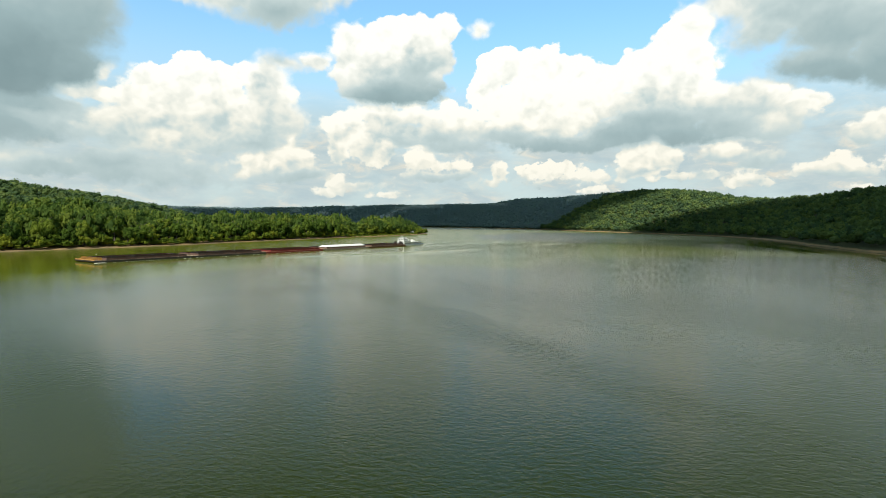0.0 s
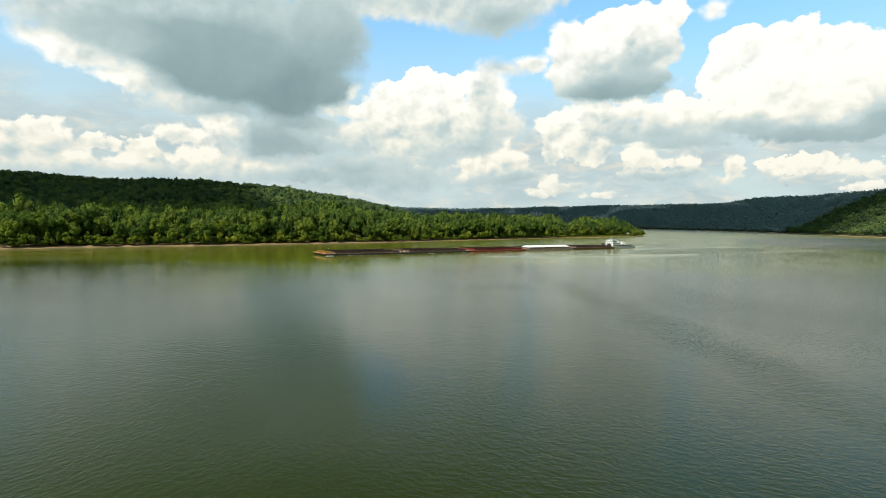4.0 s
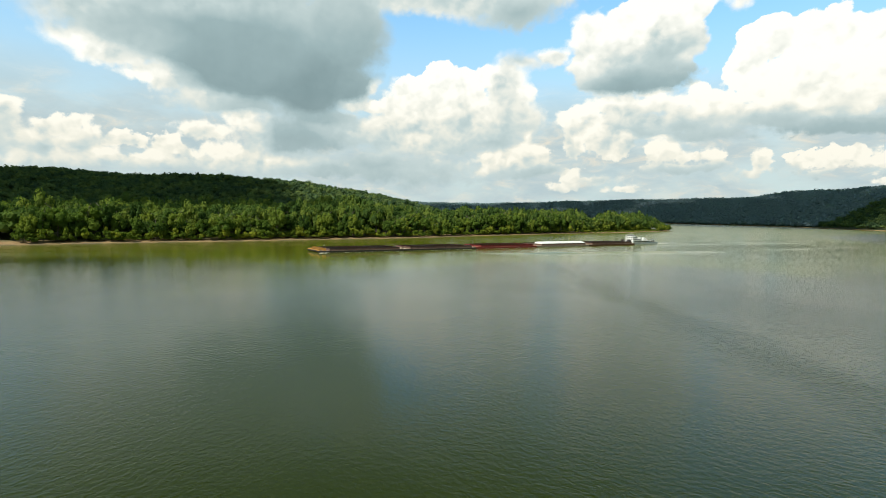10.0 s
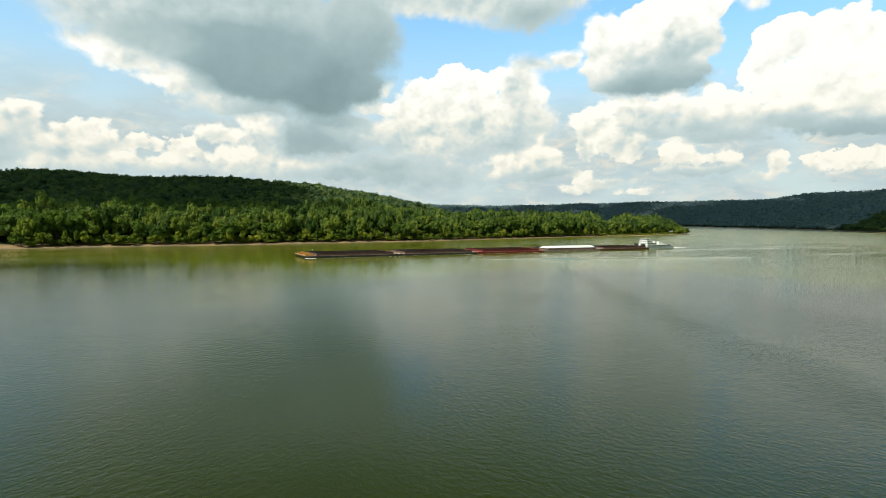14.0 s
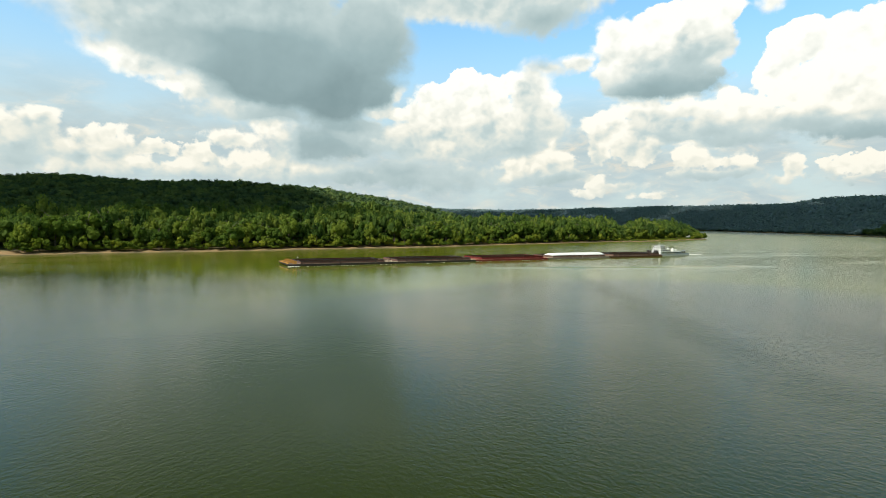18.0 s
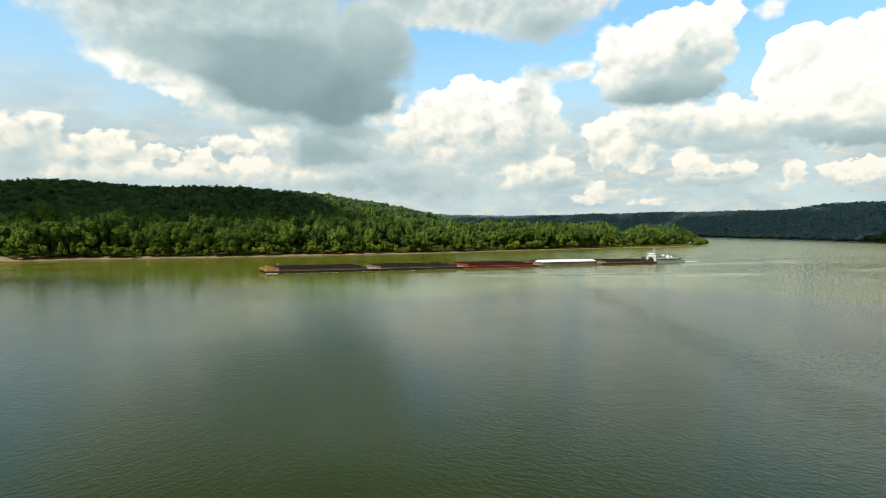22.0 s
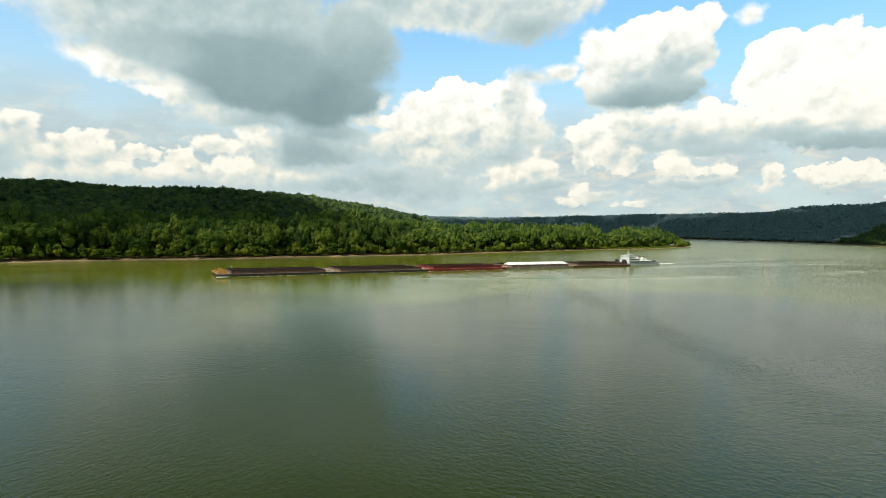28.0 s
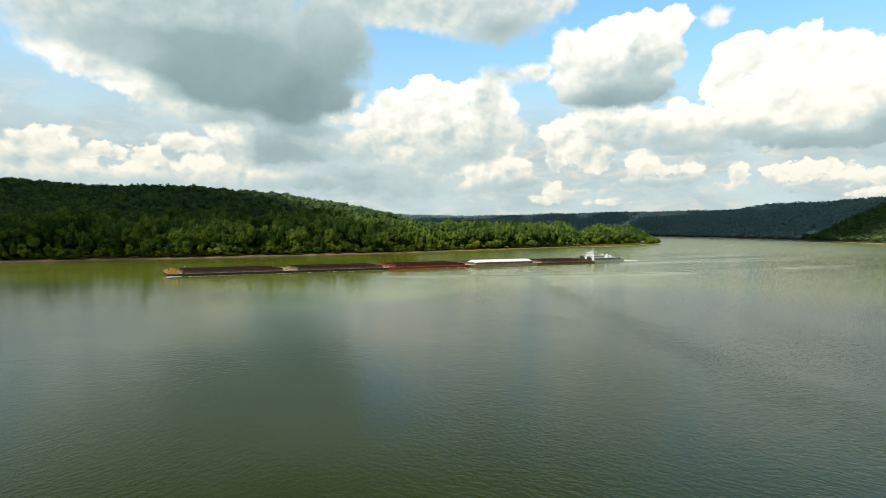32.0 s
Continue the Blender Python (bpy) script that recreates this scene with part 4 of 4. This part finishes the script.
def barge(row, col, hull_mat, deck_mat, inside, label, cover=False, winches=False):
    """Hopper barge, bow at x = 0, near side at y = 0, waterline at z = 0."""
    L = ROWS[row + 1] - ROWS[row] - 0.35
    W2 = BEAM - 0.2
    t = thing("barge", label, "barge", "barges of the tow")
    rake = 7.0 if row == 0 else 2.0
    bm = prism(bmesh.new(), [(0.0, 1.25), (0.0, 0.55), (rake, -2.4), (L, -2.4), (L, 1.15), (rake + 2, 1.1)], 0.0, W2)
    bmesh.ops.bevel(bm, geom=bm.edges[:], offset=0.12, segments=2, affect="EDGES")
    part("hull", bm, hull_mat, t)
    x0, x1, y0, y1 = 6.5 if row == 0 else 4.2, L - 3.6, 0.95, W2 - 0.95
    pale = PALEDECK if hull_mat is not RED else REDDECK
    part("fore_deck", box(bmesh.new(), 0.15, x0, 0.1, W2 - 0.1, 1.10, 1.27), pale if row else deck_mat, t)
    part("aft_deck", box(bmesh.new(), x1, L - 0.1, 0.1, W2 - 0.1, 1.08, 1.24), pale, t)
    part("side_deck", box(bmesh.new(), x0, x1, 0.1, y0, 1.08, 1.22), deck_mat, t)
    part("side_deck", box(bmesh.new(), x0, x1, y1, W2 - 0.1, 1.08, 1.22), deck_mat, t)
    for yy, side in ((y0, 1), (y1, -1)):
        bm = bmesh.new()
        box(bm, x0, x1, yy - 0.1, yy + 0.1, 1.2, 2.42, 0.03)
        wall = part("coaming", bm, BROWN if hull_mat is not RED else RED, t)
        part("rim", box(bmesh.new(), x0, x1, yy - 0.22, yy + 0.22, 2.36, 2.5, 0.03), BLACK if hull_mat is not RED else RUST, wall, "dark steel rim")
    for xx in (x0, x1):
        bm = bmesh.new()
        box(bm, xx - 0.1, xx + 0.1, y0, y1, 1.2, 2.42, 0.03)
        wall = part("end_coaming", bm, BROWN if hull_mat is not RED else RED, t)
        part("rim", box(bmesh.new(), xx - 0.22, xx + 0.22, y0 + 0.23, y1 - 0.23, 2.36, 2.5, 0.03), BLACK if hull_mat is not RED else RUST, wall, "dark steel rim")
    n = 9
    for k in range(n + 1):
        xx = x0 + (x1 - x0) * k / n
        for yy, d in ((y0 - 0.42, -1), (y1 + 0.42, 1)):
            part("bracket", box(bmesh.new(), xx - 0.06, xx + 0.06, yy - 0.3, yy + 0.3, 1.2, 2.25), hull_mat, t)
    if cover:
        for k in range(7):
            a, b = x0 + (x1 - x0) * k / 7 + 0.01, x0 + (x1 - x0) * (k + 1) / 7 - 0.01
            bm = bmesh.new()
            ring = [(y0 - 0.2 + (y1 - y0 + 0.4) * s / 12, 2.5 + 1.4 * math.sin(math.pi * s / 12) ** 0.55) for s in range(13)]
            e0, e1 = (1.0 if k == 0 else 0.0), (1.0 if k == 6 else 0.0)
            rows_v = []
            for xx, drop in ((a, 0.75 * e0), (a + 1.6, 0.0), (b - 1.6, 0.0), (b, 0.75 * e1)):
                rows_v.append([bm.verts.new((xx, yy, 2.5 + (zz - 2.5) * (1 - drop) + 0.012 * (k % 2))) for yy, zz in ring])
            for p, q in zip(rows_v[:-1], rows_v[1:]):
                for s in range(12):
                    bm.faces.new((p[s], q[s], q[s + 1], p[s + 1]))
            bm.faces.new(rows_v[0][::-1]), bm.faces.new(rows_v[-1])
            bmesh.ops.recalc_face_normals(bm, faces=bm.faces)
            c = part("cover", bm, COVER, t, "white rounded fibreglass hatch cover", True)
            part("lifting_lug", box(bmesh.new(), (a + b) / 2 - 0.12, (a + b) / 2 + 0.12, W2 / 2 - 0.1, W2 / 2 + 0.1, 3.86, 4.06, 0.03), STEEL, c)
    else:
        for ya in (y0 + 0.12, y1 - 0.2):
            part("hopper_lining", box(bmesh.new(), x0 + 0.12, x1 - 0.12, ya, ya + 0.08, -1.6, 2.3), RUST, t)
        rr = random.Random(row * 7 + col)
        nx, ny = 40, 9
        vs, fs = [], []
        for a in range(nx + 1):
            for b in range(ny + 1):
                xx, yy = x0 + 0.2 + (x1 - x0 - 0.4) * a / nx, y0 + 0.25 + (y1 - y0 - 0.5) * b / ny
                hump = math.sin(math.pi * b / ny) * (0.75 + 0.45 * abs(math.sin(a * 0.48 + row))) * min(1, a / 3, (nx - a) / 3)
                vs.append((xx, yy, 0.15 + 1.1 * hump + rr.uniform(-0.08, 0.08)))
        for a in range(nx):
            for b in range(ny):
                k = a * (ny + 1) + b
                fs.append((k, k + ny + 1, k + ny + 2, k + 1))
        ob = new("cargo", fast_mesh("cargo", vs, fs, inside, True))
        ob.parent = t
    # timberheads, kevels and ratchets at the ends
    for xx in (1.2, L - 1.4):
        for yy in (0.7, W2 / 2, W2 - 0.7):
            bm = bmesh.new()
            rod(bm, (xx - 0.35, yy, 1.2), (xx - 0.35, yy, 1.85), 0.16)
            rod(bm, (xx + 0.35, yy, 1.2), (xx + 0.35, yy, 1.85), 0.16)
            rod(bm, (xx - 0.8, yy, 1.68), (xx + 0.8, yy, 1.68), 0.09)
            part("timberhead", bm, deck_mat, t)
    for xx in (2.6, L - 2.6):
        for yy in (2.4, W2 - 2.4):
            part("hatch", box(bmesh.new(), xx - 0.35, xx + 0.35, yy - 0.35, yy + 0.35, 1.2, 1.55, 0.05), deck_mat, t)
    if winches:
        for yy in (2.3, W2 - 2.5):
            w = part("winch", box(box(box(bmesh.new(), 2.6, 4.6, yy - 0.9, yy - 0.75, 1.2, 2.7, 0.05), 2.6, 4.6, yy + 0.75, yy + 0.9, 1.2, 2.7, 0.05), 2.5, 4.7, yy - 0.85, yy + 0.85, 1.2, 1.4), ORANGE, t, "ochre painted deck winch")
            part("drum", rod(bmesh.new(), (3.6, yy - 0.8, 2.1), (3.6, yy + 0.8, 2.1), 0.55, n=14), ROPE, w)
        part("bow_bulwark", box(box(bmesh.new(), 0.2, 0.4, 0.4, W2 - 0.4, 1.2, 1.65, 0.04), 0.4, 1.6, W2 / 2 - 0.8, W2 / 2 + 0.8, 1.2, 2.2, 0.08), ORANGE, t, "ochre painted bow bulwark")
    tow_place[t] = (ROWS[row], col * BEAM)
    return t


STYLE = {
    (0, 0): (BLACK, DECK, STONE, "loaded black open hopper barge leading the tow, ochre bow gear"),
    (0, 1): (BLACK, DECK, CARGO, "loaded black open hopper barge with ochre bow gear"),
    (1, 0): (BLACK, DECK, CARGO, "loaded black open hopper barge with brown deck"),
    (1, 1): (RUST, DECK, CARGO, "loaded rusty open hopper barge"),
    (2, 0): (RED, REDDECK, CARGO, "loaded dull red open hopper barge with red deck"),
    (2, 1): (RED, REDDECK, CARGO, "loaded dull red open hopper barge"),
    (3, 0): (GREYHULL, DECK, STONE, "grey-brown barge with white fibreglass hopper covers"),
    (3, 1): (BLACK, DECK, STONE, "loaded black open hopper barge beside the covered barge"),
    (4, 0): (RUST, DECK, CARGO, "loaded rusty brown open hopper barge ahead of the towboat"),
    (4, 1): (RUST, DECK, STONE, "loaded rusty brown open hopper barge lashed to the towboat"),
}
for (row, col), (hull, deck, load, label) in STYLE.items():
    barge(row, col, hull, deck, load, label, cover=(row, col) == (3, 0), winches=row == 0)


def windows(parent, y, x0, x1, z0, z1, n, side):
    for k in range(n):
        a = x0 + (x1 - x0) * (k + 0.16) / n
        b = x0 + (x1 - x0) * (k + 0.84) / n
        w = part("window", box(bmesh.new(), a - 0.08, b + 0.08, y - 0.03, y + 0.03, z0 - 0.08, z1 + 0.08), WHITE, parent)
        part("pane", box(bmesh.new(), a, b, y + side * 0.02, y + side * 0.05, z0, z1), glass, w)


def railing(parent, pts, z):
    for (xa, ya), (xb, yb) in zip(pts[:-1], pts[1:]):
        bm = bmesh.new()
        d = math.hypot(xb - xa, yb - ya)
        n = max(1, round(d / 2.0))
        for k in range(n + 1):
            x, y = xa + (xb - xa) * k / n, ya + (yb - ya) * k / n
            rod(bm, (x, y, z), (x, y, z + 1.05), 0.03, n=5)
        for h in (0.55, 1.05):
            rod(bm, (xa, ya, z + h), (xb, yb, z + h), 0.03, n=5)
        part("railing", bm, WHITE, parent)


def towboat():
    """White river towboat, square bow at x = 0, middle at y = 0."""
    t = thing("towboat", "white multi-deck river towboat with blue-grey hull pushing barges", "boat")
    part("hull", (lambda bm: (bmesh.ops.bevel(bm, geom=bm.edges[:], offset=0.25, segments=2, affect="EDGES"), bm)[1])(prism(bmesh.new(), [(0, 1.9), (0, 0.2), (3, -2.4), (49, -2.4), (53.5, 0.1), (53.5, 1.6), (30, 1.5)], -6.8, 6.8)), PALEHULL, t, "pale blue-grey painted hull")
    part("main_deck", box(bmesh.new(), 0.4, 53.2, -6.7, 6.7, 1.5, 1.68), GREYHULL, t)
    for y in (-6.85, 6.7):
        part("bulwark", box(bmesh.new(), 30, 53.3, y, y + 0.15, 1.5, 2.5), BLUEGREY, t, "blue-grey painted bulwark")
    for y in (-4.2, 4.2):
        k = part("push_knee", prism(bmesh.new(), [(-0.2, 0.3), (0.9, 0.3), (4.4, 1.6), (3.2, 4.2), (1.4, 6.0), (-0.2, 6.0)], y - 1.5, y + 1.5), STEEL, t, "black steel push knee")
        part("rubber_face", box(bmesh.new(), -0.34, -0.2, y - 1.5, y + 1.5, 0.5, 5.9, 0.03), BLACK, k)
    decks = [("lower_house", 7.0, 42.0, 5.6, 1.68, 4.5), ("second_house", 7.5, 24.0, 5.0, 4.65, 7.1), ("third_house", 8.0, 16.5, 4.4, 7.25, 9.5)]
    for name, a, b, w, z0, z1 in decks:
        h = part(name, box(bmesh.new(), a, b, -w, w, z0, z1, 0.08), WHITE, t)
        part("deck_edge", box(bmesh.new(), a - 0.9, b + 1.0, -w - 0.9, w + 0.9, z1, z1 + 0.14, 0.04), WHITE, h)
        n = int((b - a) / 2.6)
        windows(h, -w, a + 0.8, b - 0.8, z0 + 0.9, z0 + 2.0, n, -1), windows(h, w, a + 0.8, b - 0.8, z0 + 0.9, z0 + 2.0, n, 1)
        for xx in (a + (b - a) * 0.3, a + (b - a) * 0.75):
            part("door", box(bmesh.new(), xx - 0.45, xx + 0.45, -w - 0.05, -w + 0.02, z0 + 0.1, z0 + 2.0, 0.02), BLUEGREY, h)
        for q in (-2.6, 0, 2.6):
            part("front_window", box(bmesh.new(), a - 0.04, a + 0.02, q - 0.6, q + 0.6, z0 + 1.0, z0 + 1.9), glass, h)
    railing(t, [(42.9, -6.4), (6.2, -6.4), (6.2, 6.4), (42.9, 6.4)], 4.64)
    railing(t, [(24.9, -5.8), (6.7, -5.8), (6.7, 5.8), (24.9, 5.8)], 7.24)
    railing(t, [(17.4, -5.2), (7.2, -5.2), (7.2, 5.2), (17.4, 5.2)], 9.64)
    p = part("pilothouse", box(bmesh.new(), 8.5, 15.5, -3.2, 3.2, 9.64, 10.5, 0.05), WHITE, t)
    part("window_band", box(bmesh.new(), 8.45, 15.45, -3.15, 3.15, 10.5, 11.5), glass, p)
    for k in range(6):
        for y in (-3.18, 3.18):
            part("mullion", box(bmesh.new(), 8.5 + k * 1.36, 8.66 + k * 1.36, y - 0.05, y + 0.05, 10.5, 11.5), WHITE, p)
    for k in range(5):
        part("mullion", box(bmesh.new(), 8.4, 8.5, -2.9 + k * 1.42, -2.75 + k * 1.42, 10.5, 11.5), WHITE, p)
    part("roof", box(bmesh.new(), 7.7, 16.2, -3.9, 3.9, 11.5, 11.75, 0.06), WHITE, p)
    bm = rod(bmesh.new(), (12.5, 0, 11.7), (12.5, 0, 16.5), 0.12, 0.06)
    rod(bm, (12.5, -1.6, 14.6), (12.5, 1.6, 14.6), 0.05)
    part("mast", bm, WHITE, t)
    part("radar_bar", box(bmesh.new(), 10.4, 10.6, -1.5, 1.5, 12.9, 13.1, 0.05), WHITE, part("radar_post", rod(bmesh.new(), (10.5, 0, 11.7), (10.5, 0, 12.9), 0.1), WHITE, t))
    for y in (-1.2, 1.2):
        part("search_light", rod(bmesh.new(), (8.0, y, 12.2), (8.5, y, 12.2), 0.32, n=12), STEEL, t)
    for y in (-2.6, 2.6):
        s = part("smokestack", (lambda bm: (bmesh.ops.bevel(bm, geom=bm.edges[:], offset=0.3, segments=3, affect="EDGES"), bm)[1])(prism(bmesh.new(), [(29.5, 4.6), (33.0, 4.6), (32.6, 8.8), (30.2, 8.8)], y - 0.9, y + 0.9)), WHITE, t, "white funnel with dark cap")
        part("stack_cap", box(bmesh.new(), 30.2, 32.6, y - 0.95, y + 0.95, 8.75, 9.1, 0.05), STEEL, s)
    for x, y in ((36, -2.0), (36, 2.0), (40.5, 0)):
        bm = rod(bmesh.new(), (x, y, 4.6), (x, y, 5.7), 0.5, n=12)
        bmesh.ops.create_uvsphere(bm, u_segments=12, v_segments=8, radius=0.75, matrix=Matrix.Translation((x, y, 6.0)))
        part("ventilator", bm, WHITE, t)
    for x in (46.5, 50.0):
        w = part("capstan_winch", box(bmesh.new(), x - 0.8, x + 0.8, -1.2, 1.2, 1.68, 2.6, 0.1), STEEL, t)
        part("drum", rod(bmesh.new(), (x, -1.0, 2.9), (x, 1.0, 2.9), 0.6, n=12), ROPE, w)
    boat = part("skiff", (lambda bm: (bmesh.ops.bevel(bm, geom=bm.edges[:], offset=0.25, segments=2, affect="EDGES"), bm)[1])(prism(bmesh.new(), [(45.5, 5.4), (46.2, 4.7), (51.0, 4.7), (51.2, 5.4)], -4.2, -2.6)), BLUEGREY, t, "small grey skiff in davits")
    for x in (46.6, 50.4):
        bm = rod(bmesh.new(), (x, -1.9, 1.68), (x, -1.9, 6.2), 0.1)
        rod(bm, (x, -1.9, 6.2), (x, -3.4, 6.4), 0.08)
        part("davit", bm, STEEL, t)
        part("cradle", box(bmesh.new(), x - 0.1, x + 0.1, -4.0, -2.8, 1.68, 4.75), STEEL, t)
    part("flagstaff", rod(bmesh.new(), (53.0, 0, 1.7), (53.4, 0, 6.0), 0.05, 0.03), WHITE, t)
    t.scale = (0.70, 0.80, 0.67)
    tow_place[t] = (279.4, BEAM)
    return t


towboat()

# jackstaff on the leading barge
staff = thing("jackstaff", "slim pole with a small white marker on the lead barge", "pole")
part("pole", rod(bmesh.new(), (0, 0, 1.2), (0, 0, 3.4), 0.09, 0.05), STEEL, staff)
part("marker", box(bmesh.new(), -0.22, 0.22, -0.22, 0.22, 3.2, 3.75, 0.08), WHITE, staff)
tow_place[staff] = (9.0, 17.0)

# white water at the bow and astern
def foam(name, label, length, width, seed, n):
    rr = np.random.RandomState(seed)
    V, F = [], []
    for k in range(n):
        u = rr.uniform(0, 1)
        x, y = u * length, rr.uniform(-0.5, 0.5) * width * (0.4 + 0.6 * u)
        s = rr.uniform(0.25, 0.9) * (1.1 - 0.7 * u)
        v = ICO1_V * np.array([s * 1.8, s, s * 0.22]) + np.array([x, y, 0.0])
        F.append(ICO1_F + len(ICO1_V) * k)
        V.append(v)
    ob = new(name, fast_mesh(name, np.concatenate(V), np.concatenate(F), FOAM, True))
    return tagged(ob, label, "foam", kind="stuff")


tow_place[foam("bow_wave", "white foam breaking at the lead barge's bow", 5.0, 1.6, 1, 46)] = (0.6, -0.6)
tow_place[foam("stern_wake", "white churned water behind the towboat", 24.0, 6.0, 2, 230)] = (316.0, 10.5)



def wavelets():
    """Short slanting ripples thrown off along the near side of the tow."""
    rr = np.random.RandomState(8)
    V, F = [], []
    for k in range(34):
        x0, a, n = 7 + k * 6.5 + rr.uniform(-2, 2), radians(rr.uniform(16, 24)), rr.uniform(5, 9) * (1 - k / 40)
        for q in range(7):
            d = n * (q + rr.uniform(0, 1)) / 7
            s = rr.uniform(0.03, 0.065) * (1 - d / (n * 1.4))
            V.append(ICO1_V * np.array([s * 14, s * 1.6, s * 0.8]) + np.array([x0 + d * math.cos(a), -1.2 - d * math.sin(a), 0.0]))
            F.append(ICO1_F + len(ICO1_V) * len(F))
    ob = new("hull_ripples", fast_mesh("hull_ripples", np.concatenate(V), np.concatenate(F), FOAM, True))
    return tagged(ob, "thin pale slanting ripples along the side of the tow", "foam", kind="stuff")


tow_place[wavelets()] = (0.0, 0.0)


def swell(name, label, ways, length, width, rise):
    """Long low wake waves that spread astern."""
    V, F = [], []
    for y0, slant, start in ways:
        n, base = 60, len(V)
        for k in range(n + 1):
            x = start + length * k / n
            y = y0 + slant * (x - start) + 1.2 * math.sin(k * 0.5)
            h = rise * math.sin(math.pi * min(1, k / n * 1.15 + 0.02)) if k < n else 0.0
            V += [(x, y - width, -0.02), (x, y, max(h, 0.0)), (x, y + width, -0.02)]
            if k < n:
                b = base + 3 * k
                F += [(b, b + 3, b + 4, b + 1), (b + 1, b + 4, b + 5, b + 2)]
    ob = new(name, fast_mesh(name, V, F, WATER, True))
    return tagged(ob, label, "wake", kind="stuff")


tow_place[swell("wake_waves", "low olive wake waves spreading behind the towboat", [(6, -0.10, 300), (0, -0.17, 260), (18, 0.06, 320), (24, 0.12, 320), (-8, -0.05, 120)], 420, 2.2, 0.2)] = (0.0, 0.0)
tow_place[swell("bow_wave_crest", "low olive bow wave running out from the tow", [(-36, -0.29, 80), (-44, -0.29, 118)], 185, 2.6, 0.55)] = (0.0, 0.0)
tow_place[swell("bow_wave_crest", "low olive bow wave trailing far behind the tow", [(-86, -0.07, 270), (-80, -0.09, 300)], 300, 2.2, 0.2)] = (0.0, 0.0)


def motions():
    for ob, (s, w) in tow_place.items():
        rows = []
        for k in range(0, 33, 2):
            d = k - 28
            turn = HEADING - 0.0974 * d        # the tow swings slowly as it follows the bend
            bow = Vector((-104.6 - 2.166 * d - 0.0013 * d * d, 271.7 - 0.9825 * d + 0.01035 * d * d, 0))
            u = Vector((math.cos(radians(turn)), math.sin(radians(turn)), 0))
            p = bow + u * s + Vector((-u.y, u.x, 0)) * w
            rows.append((float(k), pose(p.x, p.y, 0, 0, 0, turn)))
        walk(ob, rows)
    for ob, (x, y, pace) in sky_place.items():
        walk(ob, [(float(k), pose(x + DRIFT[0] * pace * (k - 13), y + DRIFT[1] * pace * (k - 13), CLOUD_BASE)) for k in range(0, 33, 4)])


motions()
